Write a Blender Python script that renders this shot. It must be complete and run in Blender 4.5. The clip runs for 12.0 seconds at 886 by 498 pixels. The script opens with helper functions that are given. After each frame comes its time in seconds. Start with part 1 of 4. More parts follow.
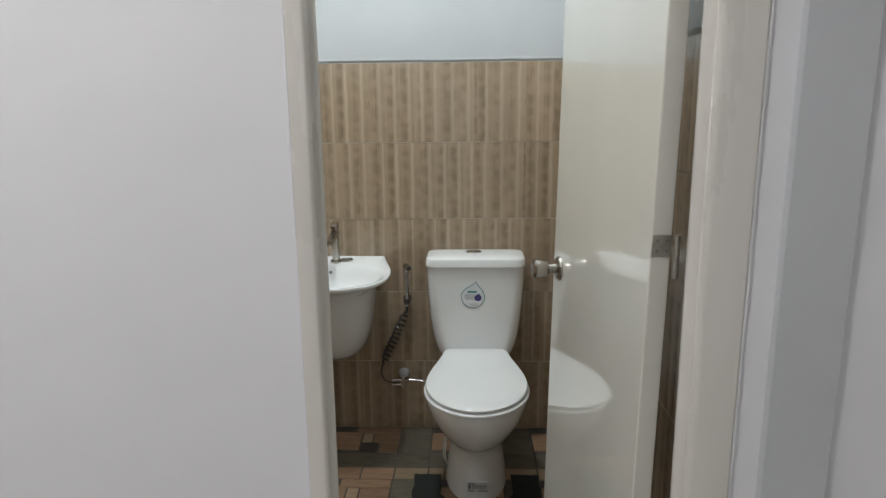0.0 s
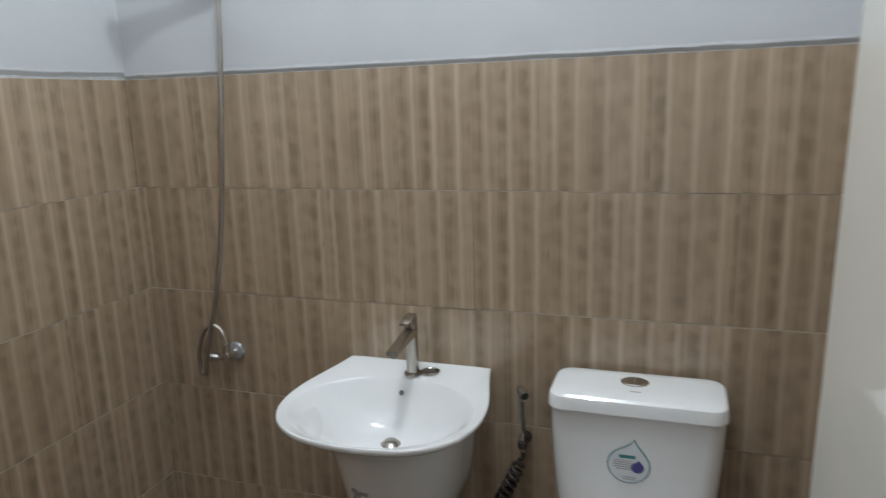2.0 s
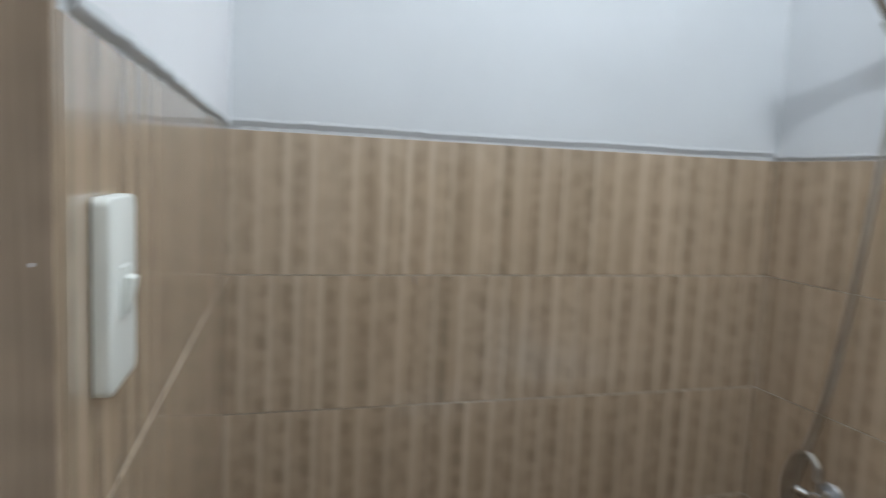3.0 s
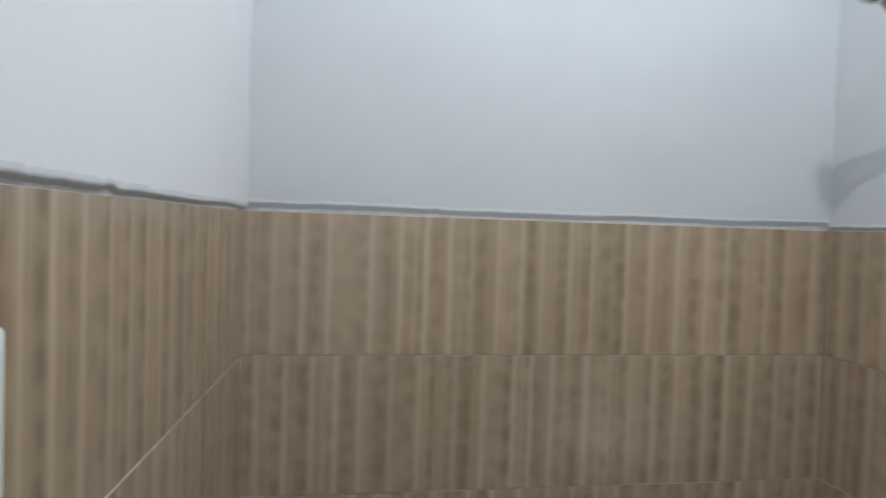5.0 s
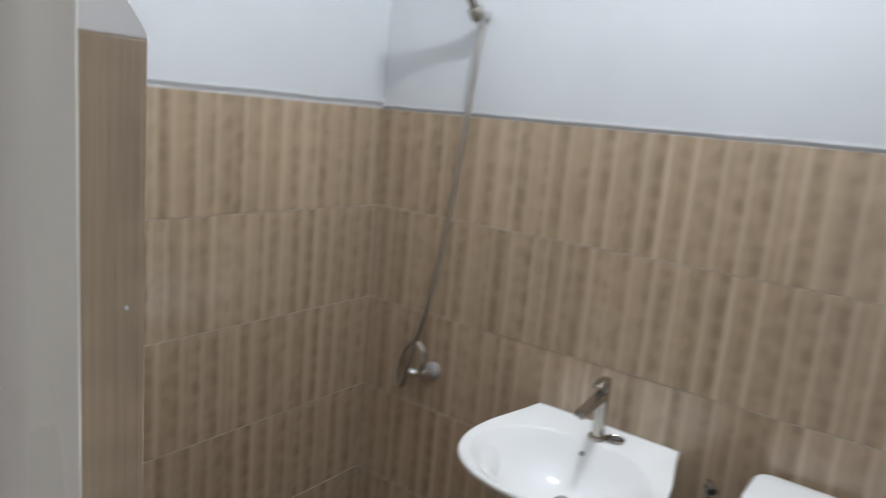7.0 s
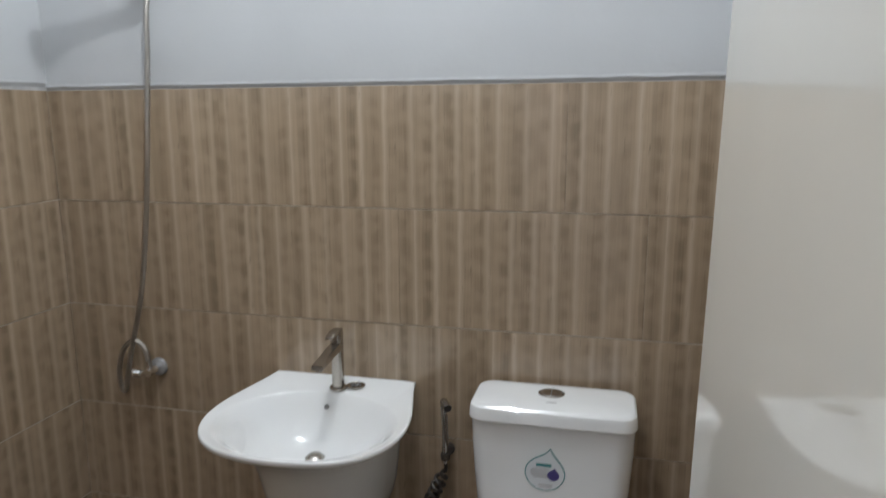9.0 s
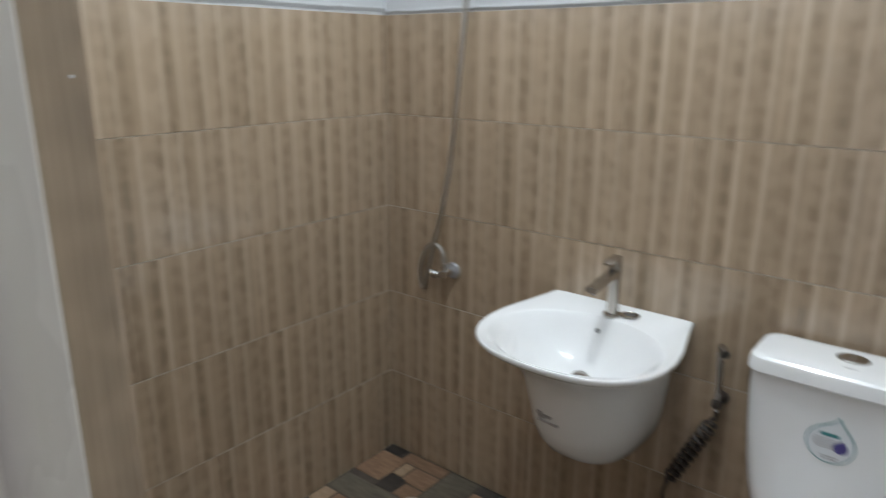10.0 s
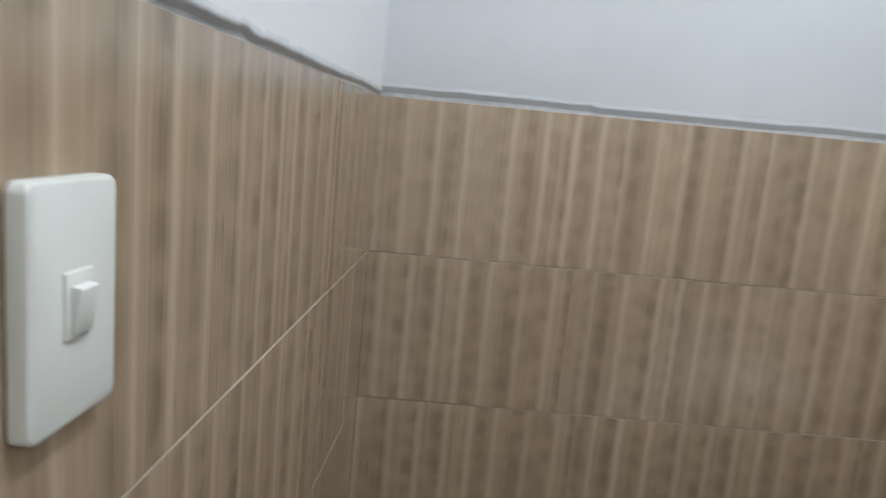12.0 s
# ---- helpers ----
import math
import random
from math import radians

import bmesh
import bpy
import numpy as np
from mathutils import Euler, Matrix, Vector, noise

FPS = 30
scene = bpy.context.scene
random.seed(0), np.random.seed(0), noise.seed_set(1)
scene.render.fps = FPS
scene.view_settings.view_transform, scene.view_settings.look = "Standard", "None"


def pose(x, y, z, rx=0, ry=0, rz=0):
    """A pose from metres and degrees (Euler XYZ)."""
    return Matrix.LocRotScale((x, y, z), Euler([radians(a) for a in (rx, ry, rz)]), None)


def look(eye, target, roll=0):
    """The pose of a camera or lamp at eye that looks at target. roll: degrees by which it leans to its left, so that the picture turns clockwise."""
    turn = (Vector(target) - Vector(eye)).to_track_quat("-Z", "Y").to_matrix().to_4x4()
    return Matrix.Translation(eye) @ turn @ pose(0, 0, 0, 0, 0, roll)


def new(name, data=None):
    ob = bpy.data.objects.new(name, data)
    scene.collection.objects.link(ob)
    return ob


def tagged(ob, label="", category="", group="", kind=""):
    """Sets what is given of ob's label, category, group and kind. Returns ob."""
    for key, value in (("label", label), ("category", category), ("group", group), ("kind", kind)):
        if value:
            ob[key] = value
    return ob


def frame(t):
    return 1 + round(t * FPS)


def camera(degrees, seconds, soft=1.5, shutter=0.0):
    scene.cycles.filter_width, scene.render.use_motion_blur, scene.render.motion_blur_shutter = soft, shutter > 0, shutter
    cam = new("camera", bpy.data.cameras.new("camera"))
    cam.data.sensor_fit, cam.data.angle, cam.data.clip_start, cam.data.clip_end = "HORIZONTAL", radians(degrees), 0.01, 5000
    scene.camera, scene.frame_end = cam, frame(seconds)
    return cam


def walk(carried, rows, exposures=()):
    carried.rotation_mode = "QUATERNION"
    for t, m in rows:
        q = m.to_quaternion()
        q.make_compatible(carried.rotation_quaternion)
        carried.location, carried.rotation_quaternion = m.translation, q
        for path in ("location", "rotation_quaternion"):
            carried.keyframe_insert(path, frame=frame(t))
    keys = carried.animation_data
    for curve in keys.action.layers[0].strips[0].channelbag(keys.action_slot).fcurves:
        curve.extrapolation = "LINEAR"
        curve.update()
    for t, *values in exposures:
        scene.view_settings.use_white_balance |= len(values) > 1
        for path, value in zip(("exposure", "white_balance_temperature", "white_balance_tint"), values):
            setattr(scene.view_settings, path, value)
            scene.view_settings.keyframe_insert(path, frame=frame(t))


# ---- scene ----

# ------------------------------------------------------------------ camera
cam = camera(65.5, 12.0, soft=1.3, shutter=0.35)
PATH = [
    (0, (1.377, -2.692, 1.377), (1.302, -0.742, 0.942), -0.6),
    (0.5, (1.45, -2.455, 1.393), (1.269, -0.507, 0.976), -0.4),
    (1, (1.480, -2.167, 1.394), (1.2, -0.223, 1.002), -0.4),
    (1.2, (1.479, -2.034, 1.398), (1.155, -0.096, 1.022), -0.4),
    (1.5, (1.484, -1.849, 1.411), (1.085, 0.071, 1.02), -0.7),
    (2, (1.468, -1.592, 1.419), (0.832, 0.256, 0.994), -1.9),
    (2.5, (1.41, -1.431, 1.432), (0.255, 0.153, 1.035), -2.3),
    (2.7, (1.448, -1.378, 1.414), (-0.116, -0.165, 1.125), -1.0),
    (2.8, (1.455, -1.365, 1.456), (-0.26, -0.38, 1.161), 1.0),
    (2.9, (1.466, -1.335, 1.46), (-0.363, -0.573, 1.19), 2.1),
    (3, (1.479, -1.333, 1.426), (-0.425, -0.759, 1.212), 2.6),
    (3.2, (1.462, -1.294, 1.422), (-0.504, -0.987, 1.225), 2.9),
    (4.8, (1.457, -1.18, 1.533), (-0.531, -1.006, 1.41), 1.9),
    (5, (1.468, -1.192, 1.48), (-0.502, -0.85, 1.414), 1.9),
    (5.5, (1.442, -1.265, 1.482), (-0.387, -0.478, 1.29), 2.6),
    (6, (1.408, -1.354, 1.462), (-0.317, -0.401, 1.124), 3.7),
    (6.5, (1.482, -1.48, 1.462), (-0.093, -0.344, 0.984), 5.7),
    (7, (1.451, -1.629, 1.493), (0.301, -0.036, 1.116), 5.3),
    (7.2, (1.416, -1.69, 1.479), (0.514, 0.072, 1.196), 4.0),
    (8.8, (1.454, -1.625, 1.478), (1.07, 0.308, 1.138), 0.3),
    (9, (1.505, -1.631, 1.425), (1.047, 0.279, 1.047), -0.3),
    (9.3, (1.538, -1.67, 1.406), (0.944, 0.183, 0.941), -0.2),
    (9.5, (1.551, -1.684, 1.391), (0.845, 0.112, 0.867), -0.5),
    (10, (1.559, -1.631, 1.387), (0.347, -0.137, 0.84), 0.2),
    (10.2, (1.541, -1.633, 1.349), (0.162, -0.265, 0.872), 3.0),
    (10.5, (1.53, -1.604, 1.407), (0.044, -0.347, 0.948), 2.2),
    (10.8, (1.496, -1.508, 1.487), (-0.097, -0.38, 1.051), 4.8),
    (11, (1.475, -1.468, 1.478), (-0.208, -0.444, 1.132), 4.3),
    (11.2, (1.453, -1.437, 1.495), (-0.316, -0.561, 1.175), 5.5),
    (11.5, (1.404, -1.371, 1.484), (-0.484, -0.794, 1.165), 6.5),
    (11.7, (1.393, -1.319, 1.471), (-0.547, -0.956, 1.146), 5.8),
    (12, (1.33, -1.234, 1.441), (-0.642, -1.193, 1.109), 5.4),
]
walk(cam, [(t, look(eye, target, roll)) for t, eye, target, roll in PATH], [
    (0.0, 0.10, 6700, 6), (0.5, -0.02, 6800, 7), (1.0, -0.12, 6800, 6), (1.5, -0.17, 6600, 8), (2.0, -0.10, 6400, 9), (2.5, -0.05, 6400, 9), (3.0, 0.08, 6250, 9), (3.2, 0.15, 6250, 9),
    (4.8, -0.2, 6380, 10), (5.0, -0.2, 6380, 10), (5.5, -0.12, 6300, 8), (6.0, 0.1, 6400, 10), (6.5, 0.28, 6400, 11), (7.0, 0.13, 6450, 12),
    (8.8, -0.15, 6600, 12), (9.0, -0.12, 6550, 11), (9.5, 0.03, 6450, 9), (10.0, 0.22, 6350, 9), (10.5, 0.1, 6450, 10), (11.0, 0.05, 6430, 11), (11.5, 0.04, 6250, 8), (12.0, 0.02, 6450, 11)])

# ------------------------------------------------------------------ light
world = bpy.data.worlds.new("world")
scene.world = world
world.use_nodes = True
world.node_tree.nodes["Background"].inputs[0].default_value = (0.5, 0.55, 0.6, 1)
world.node_tree.nodes["Background"].inputs[1].default_value = 0.02
scene.view_settings.exposure = 0.0


def bulb(name, place, watts, size, colour):
    data = bpy.data.lights.new(name, "POINT")
    data.energy, data.shadow_soft_size, data.color = watts, size, colour
    ob = new(name, data)
    ob.location = place
    return ob


bulb("bath_light", (1.0, -0.62, 2.71), 31.5, 0.014, (0.90, 0.965, 1.0))
bulb("hall_light", (0.15, -2.85, 2.66), 38.0, 0.09, (0.975, 0.97, 0.985))


# ------------------------------------------------------------------ materials
def material(name, rough=0.5, metal=0.0, coat=0.0):
    m = bpy.data.materials.new(name)
    m.use_nodes = True
    b = m.node_tree.nodes["Principled BSDF"]
    b.inputs["Roughness"].default_value = rough
    b.inputs["Metallic"].default_value = metal
    b.inputs["Coat Weight"].default_value = coat
    b.inputs["Coat Roughness"].default_value = 0.05
    return m, m.node_tree.nodes, m.node_tree.links, b


def noise_of(nodes, links, scale, detail, stretch=(1, 1, 1), source="Object", rough=0.55):
    co = nodes.new("ShaderNodeTexCoord")
    mp = nodes.new("ShaderNodeMapping")
    mp.inputs["Scale"].default_value = stretch
    nz = nodes.new("ShaderNodeTexNoise")
    nz.inputs["Scale"].default_value, nz.inputs["Detail"].default_value = scale, detail
    nz.inputs["Roughness"].default_value = rough
    links.new(co.outputs[source], mp.inputs[0])
    links.new(mp.outputs[0], nz.inputs["Vector"])
    return nz


def ramp_of(nodes, links, source, stops):
    r = nodes.new("ShaderNodeValToRGB")
    r.color_ramp.elements[0].position, r.color_ramp.elements[0].color = stops[0][0], (*stops[0][1], 1)
    r.color_ramp.elements[1].position, r.color_ramp.elements[1].color = stops[-1][0], (*stops[-1][1], 1)
    for at, colour in stops[1:-1]:
        r.color_ramp.elements.new(at).color = (*colour, 1)
    links.new(source, r.inputs[0])
    return r


def bump_of(nodes, links, b, source, strength, distance):
    bp = nodes.new("ShaderNodeBump")
    bp.inputs["Strength"].default_value, bp.inputs["Distance"].default_value = strength, distance
    links.new(source, bp.inputs["Height"])
    links.new(bp.outputs[0], b.inputs["Normal"])
    return bp


def mottled(name, low, high, rough=0.5, metal=0.0, coat=0.0, scale=6.0, detail=4, stretch=(1, 1, 1), fine=120.0, bump=0.15, depth=0.002):
    """A surface whose colour drifts between low and high, with a fine relief."""
    m, nodes, links, b = material(name, rough, metal, coat)
    big = noise_of(nodes, links, scale, detail, stretch)
    r = ramp_of(nodes, links, big.outputs[0], [(0.3, low), (0.7, high)])
    links.new(r.outputs[0], b.inputs["Base Color"])
    small = noise_of(nodes, links, fine, 3, stretch)
    bump_of(nodes, links, b, small.outputs[0], bump, depth)
    rr = nodes.new("ShaderNodeMapRange")
    rr.inputs["To Min"].default_value, rr.inputs["To Max"].default_value = rough * 0.82, min(1.0, rough * 1.2)
    links.new(big.outputs[0], rr.inputs[0])
    links.new(rr.outputs[0], b.inputs["Roughness"])
    return m


def math_of(nodes, links, op, a, b=None):
    n = nodes.new("ShaderNodeMath")
    n.operation = op
    for k, v in enumerate((a, b)):
        if v is None:
            continue
        if isinstance(v, (int, float)):
            n.inputs[k].default_value = v
        else:
            links.new(v, n.inputs[k])
    return n.outputs[0]


def mix_of(nodes, links, fac, a, b, blend="MIX"):
    n = nodes.new("ShaderNodeMix")
    n.data_type, n.blend_type = "RGBA", blend
    for slot, v in ((0, fac), (6, a), (7, b)):
        if isinstance(v, (int, float)):
            n.inputs[slot].default_value = v
        elif isinstance(v, tuple):
            n.inputs[slot].default_value = (*v, 1)
        else:
            links.new(v, n.inputs[slot])
    return n.outputs[2]


def striped_tile():
    """Glazed wall tile printed with upright strips: pale edges, a dark flank blotched down its length, fine grain."""
    m, nodes, links, b = material("striped_tile", 0.26, 0.0, 0.7)
    b.inputs["Coat Roughness"].default_value = 0.07
    co = nodes.new("ShaderNodeTexCoord")
    info = nodes.new("ShaderNodeObjectInfo")
    sep = nodes.new("ShaderNodeSeparateXYZ")
    links.new(co.outputs["Object"], sep.inputs[0])
    u, v = sep.outputs["X"], sep.outputs["Z"]

    def calc(op, p, q=None):
        return math_of(nodes, links, op, p, q)

    def spread(source, lo, hi, to_lo=0.0, to_hi=1.0):
        n = nodes.new("ShaderNodeMapRange")
        n.interpolation_type = "SMOOTHSTEP"
        for slot, value in ((1, lo), (2, hi), (3, to_lo), (4, to_hi)):
            n.inputs[slot].default_value = value
        links.new(source, n.inputs[0])
        return n.outputs[0]

    shift = calc("FLOOR", calc("MULTIPLY", info.outputs["Random"], 3.99))
    wob = noise_of(nodes, links, 11.0, 2)
    u2 = calc("ADD", u, calc("MULTIPLY", calc("SUBTRACT", wob.outputs[0], 0.5), 0.007))
    w = calc("ADD", calc("MULTIPLY", u2, 1 / 0.057), calc("MULTIPLY", shift, 13.0))
    kinds = []
    for feature in ("F1", "DISTANCE_TO_EDGE"):
        n = nodes.new("ShaderNodeTexVoronoi")
        n.voronoi_dimensions, n.feature = "1D", feature
        n.inputs["Scale"].default_value, n.inputs["Randomness"].default_value = 1.0, 0.8
        links.new(w, n.inputs["W"])
        kinds.append(n)
    vor, edge = kinds
    cell = nodes.new("ShaderNodeSeparateColor")
    links.new(vor.outputs["Color"], cell.inputs[0])
    across = calc("SUBTRACT", w, vor.outputs["W"])
    comb = nodes.new("ShaderNodeCombineXYZ")
    links.new(calc("MULTIPLY", u2, 24.0), comb.inputs[0])
    links.new(calc("ADD", calc("MULTIPLY", v, 27.0), calc("MULTIPLY", cell.outputs[1], 9.0)), comb.inputs[1])
    links.new(calc("MULTIPLY", shift, 3.1), comb.inputs[2])
    blot = nodes.new("ShaderNodeTexNoise")
    blot.inputs["Scale"].default_value, blot.inputs["Detail"].default_value = 1.0, 0.5
    links.new(comb.outputs[0], blot.inputs["Vector"])
    dab = spread(blot.outputs[0], 0.68, 0.32)
    tone = ramp_of(nodes, links, cell.outputs[0], [(0.0, (0.340, 0.255, 0.173)), (0.5, (0.376, 0.283, 0.196)), (1.0, (0.412, 0.314, 0.220))])
    flank = calc("MULTIPLY", spread(across, -0.15, 0.12), spread(across, 0.46, 0.24))
    dark = calc("MULTIPLY", flank, calc("ADD", calc("MULTIPLY", dab, 0.21), calc("ADD", calc("MULTIPLY", cell.outputs[2], 0.20), 0.08)))
    dark = calc("MINIMUM", calc("ADD", dark, calc("MULTIPLY", dab, 0.13)), 1.0)
    sliver = nodes.new("ShaderNodeTexVoronoi")
    sliver.voronoi_dimensions = "1D"
    sliver.inputs["Scale"].default_value, sliver.inputs["Randomness"].default_value = 1.0, 0.9
    links.new(calc("ADD", calc("MULTIPLY", u2, 1 / 0.021), calc("MULTIPLY", shift, 31.0)), sliver.inputs["W"])
    band = nodes.new("ShaderNodeSeparateColor")
    links.new(sliver.outputs["Color"], band.inputs[0])
    strip = calc("MULTIPLY", spread(band.outputs[0], 0.35, 0.75), calc("ADD", calc("MULTIPLY", dab, 0.13), 0.17))
    dark = calc("MINIMUM", calc("ADD", dark, strip), 1.0)
    col = mix_of(nodes, links, dark, tone.outputs[0], (0.203, 0.150, 0.099))
    grain = noise_of(nodes, links, 1.0, 3, (330, 330, 7))
    grain_r = ramp_of(nodes, links, grain.outputs[0], [(0.3, (0.86, 0.855, 0.85)), (0.7, (1.1, 1.1, 1.1))])
    col = mix_of(nodes, links, 0.75, col, grain_r.outputs[0], "MULTIPLY")
    line = spread(edge.outputs["Distance"], 0.20, 0.0)
    some = calc("MULTIPLY", line, calc("ADD", calc("MULTIPLY", cell.outputs[1], 0.5), 0.22))
    col = mix_of(nodes, links, some, col, (0.515, 0.407, 0.302))
    # a few scratch-like dark hairlines in the print
    hair = noise_of(nodes, links, 1.0, 1, (260, 260, 16))
    col = mix_of(nodes, links, spread(hair.outputs[0], 0.70, 0.78, 0.0, 0.5), col, (0.165, 0.13, 0.088))
    hue = nodes.new("ShaderNodeHueSaturation")
    links.new(col, hue.inputs["Color"])
    links.new(calc("ADD", calc("MULTIPLY", info.outputs["Random"], 0.06), 1.08), hue.inputs["Value"])
    links.new(hue.outputs[0], b.inputs["Base Color"])
    wave = noise_of(nodes, links, 14.0, 2)
    both = calc("ADD", calc("MULTIPLY", wave.outputs[0], 0.6), calc("MULTIPLY", line, 0.03))
    bump_of(nodes, links, b, both, 0.09, 0.004)
    return m


def collage_tile(name, low, high):
    """A floor piece with the grain of worn wood or slate."""
    m, nodes, links, b = material(name, 0.42)
    info = nodes.new("ShaderNodeObjectInfo")
    grain = noise_of(nodes, links, 14.0, 5, (1, 4, 1))
    r = ramp_of(nodes, links, grain.outputs[0], [(0.28, low), (0.72, high)])
    hue = nodes.new("ShaderNodeHueSaturation")
    links.new(r.outputs[0], hue.inputs["Color"])
    links.new(math_of(nodes, links, "ADD", math_of(nodes, links, "MULTIPLY", info.outputs["Random"], 0.4), 0.8), hue.inputs["Value"])
    links.new(hue.outputs[0], b.inputs["Base Color"])
    fine = noise_of(nodes, links, 90.0, 4, (1, 3, 1))
    bump_of(nodes, links, b, fine.outputs[0], 0.3, 0.002)
    return m


M = {
    "tile": striped_tile(),
    "grout": mottled("grout", (0.28, 0.23, 0.17), (0.66, 0.59, 0.49), 0.85, scale=9, fine=260, bump=0.5),
    # grout colour, lightened to hold the light caught on tile lips
    "tile_edge": mottled("lit_grouted_tile_edge", (0.40, 0.335, 0.255), (0.60, 0.52, 0.42), 0.7, scale=7, fine=200, bump=0.3),
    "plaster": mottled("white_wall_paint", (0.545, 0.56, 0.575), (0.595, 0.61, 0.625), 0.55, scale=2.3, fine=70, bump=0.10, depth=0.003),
    "ceiling": mottled("ceiling_paint", (0.80, 0.81, 0.82), (0.84, 0.85, 0.86), 0.6, scale=2.3, fine=70, bump=0.10, depth=0.003),
    "flange": mottled("grey_flange_plastic", (0.36, 0.36, 0.37), (0.48, 0.48, 0.49), 0.25, 0.3, coat=0.3, scale=30, fine=90, bump=0.03),
    "outer": mottled("hall_wall_paint", (0.765, 0.763, 0.785), (0.815, 0.813, 0.832), 0.5, scale=1.7, fine=55, bump=0.12, depth=0.003),
    # strip colour greyed to carry the shade below the plaster's overhang
    "ledge": mottled("shaded_ledge_paint", (0.40, 0.41, 0.42), (0.56, 0.565, 0.57), 0.6, scale=40, fine=160, bump=0.5),
    "frame": mottled("cream_frame_enamel", (0.66, 0.63, 0.585), (0.72, 0.69, 0.645), 0.28, coat=0.2, scale=7, stretch=(1, 1, 0.3), fine=60, bump=0.12, depth=0.003),
    "door": mottled("cream_door_enamel", (0.665, 0.65, 0.59), (0.70, 0.685, 0.625), 0.035, coat=0.9, scale=2.5, stretch=(1, 1, 0.5), fine=9, bump=0.02, depth=0.004),
    "ceramic": mottled("white_ceramic", (0.885, 0.895, 0.895), (0.91, 0.915, 0.915), 0.15, coat=0.4, scale=4, fine=20, bump=0.01, depth=0.001),
    "seat": mottled("white_seat_plastic", (0.865, 0.875, 0.875), (0.895, 0.90, 0.90), 0.2, scale=5, fine=40, bump=0.02),
    "steel": mottled("brushed_nickel", (0.34, 0.315, 0.285), (0.48, 0.45, 0.41), 0.25, 1.0, scale=30, stretch=(1, 1, 0.1), fine=300, bump=0.05, depth=0.0005),
    "chrome": mottled("chrome", (0.62, 0.62, 0.62), (0.74, 0.74, 0.74), 0.12, 1.0, scale=20, fine=100, bump=0.02, depth=0.0005),
    "hose": mottled("steel_hose", (0.40, 0.375, 0.34), (0.50, 0.47, 0.43), 0.36, 1.0, scale=20, fine=300, bump=0.02, depth=0.0005),
    "plate": mottled("hinge_steel", (0.34, 0.32, 0.28), (0.48, 0.46, 0.41), 0.42, 1.0, scale=40, fine=200, bump=0.15, depth=0.0006),
    "plastic": mottled("white_plastic", (0.70, 0.715, 0.675), (0.75, 0.765, 0.725), 0.34, scale=10, fine=90, bump=0.03),
    "black": mottled("black_rubber", (0.018, 0.017, 0.016), (0.04, 0.037, 0.034), 0.45, scale=30, fine=200, bump=0.2),
    "coil": mottled("dark_coil_hose", (0.035, 0.028, 0.024), (0.075, 0.06, 0.05), 0.45, 0.1, scale=40, fine=200, bump=0.1),
    "mat": mottled("dark_green_mat", (0.005, 0.009, 0.008), (0.012, 0.018, 0.015), 0.8, scale=30, fine=320, bump=0.9, depth=0.004),
    "teal": mottled("teal_print", (0.03, 0.21, 0.22), (0.05, 0.27, 0.27), 0.4, scale=30),
    "sticker": mottled("sticker_paper", (0.74, 0.77, 0.80), (0.78, 0.81, 0.83), 0.4, scale=30),
    "violet": mottled("violet_print", (0.05, 0.04, 0.20), (0.08, 0.06, 0.26), 0.4, scale=30),
    "ink": mottled("grey_print", (0.36, 0.35, 0.36), (0.46, 0.45, 0.46), 0.5, scale=60),
    "dark_ink": mottled("dark_print", (0.14, 0.14, 0.14), (0.24, 0.235, 0.23), 0.5, scale=60),
    "floor_base": mottled("floor_grout", (0.07, 0.058, 0.046), (0.12, 0.10, 0.08), 0.8, scale=12, fine=200, bump=0.5),
    "tan": collage_tile("tan_floor_piece", (0.19, 0.11, 0.065), (0.34, 0.215, 0.135)),
    "sand": collage_tile("sand_floor_piece", (0.27, 0.185, 0.115), (0.42, 0.31, 0.21)),
    "slate": collage_tile("slate_floor_piece", (0.085, 0.073, 0.054), (0.175, 0.152, 0.115)),
    "coal": collage_tile("dark_floor_piece", (0.025, 0.022, 0.02), (0.07, 0.06, 0.052)),
    "hall_floor": mottled("hall_floor_tile", (0.42, 0.39, 0.35), (0.52, 0.49, 0.44), 0.3, scale=5, fine=60, bump=0.05),
}


# ------------------------------------------------------------------ building helpers
def finish(bm, sharp=38):
    bmesh.ops.recalc_face_normals(bm, faces=bm.faces)
    for f in bm.faces:
        f.smooth = True
    for e in bm.edges:
        if len(e.link_faces) == 2 and e.calc_face_angle(0) > radians(sharp):
            e.smooth = False


def mesh_of(name, bm, *mats, sharp=38):
    finish(bm, sharp)
    me = bpy.data.meshes.new(name)
    bm.to_mesh(me)
    bm.free()
    for m in mats:
        me.materials.append(M[m])
    return me


def part(name, bm, mat, parent, label="", m=None, sharp=38):
    """Links a bmesh as one mesh object under a thing or a part."""
    mats = mat if isinstance(mat, tuple) else (mat,)
    ob = new(name, mesh_of(name, bm, *mats, sharp=sharp))
    ob.parent = parent
    if m is not None:
        ob.matrix_local = m
    if label:
        tagged(ob, label)
    return ob


def thing(name, m, label, category, group="", kind=""):
    ob = new(name)
    ob.matrix_world = m
    ob.empty_display_size = 0.05
    return tagged(ob, label, category, group, kind)


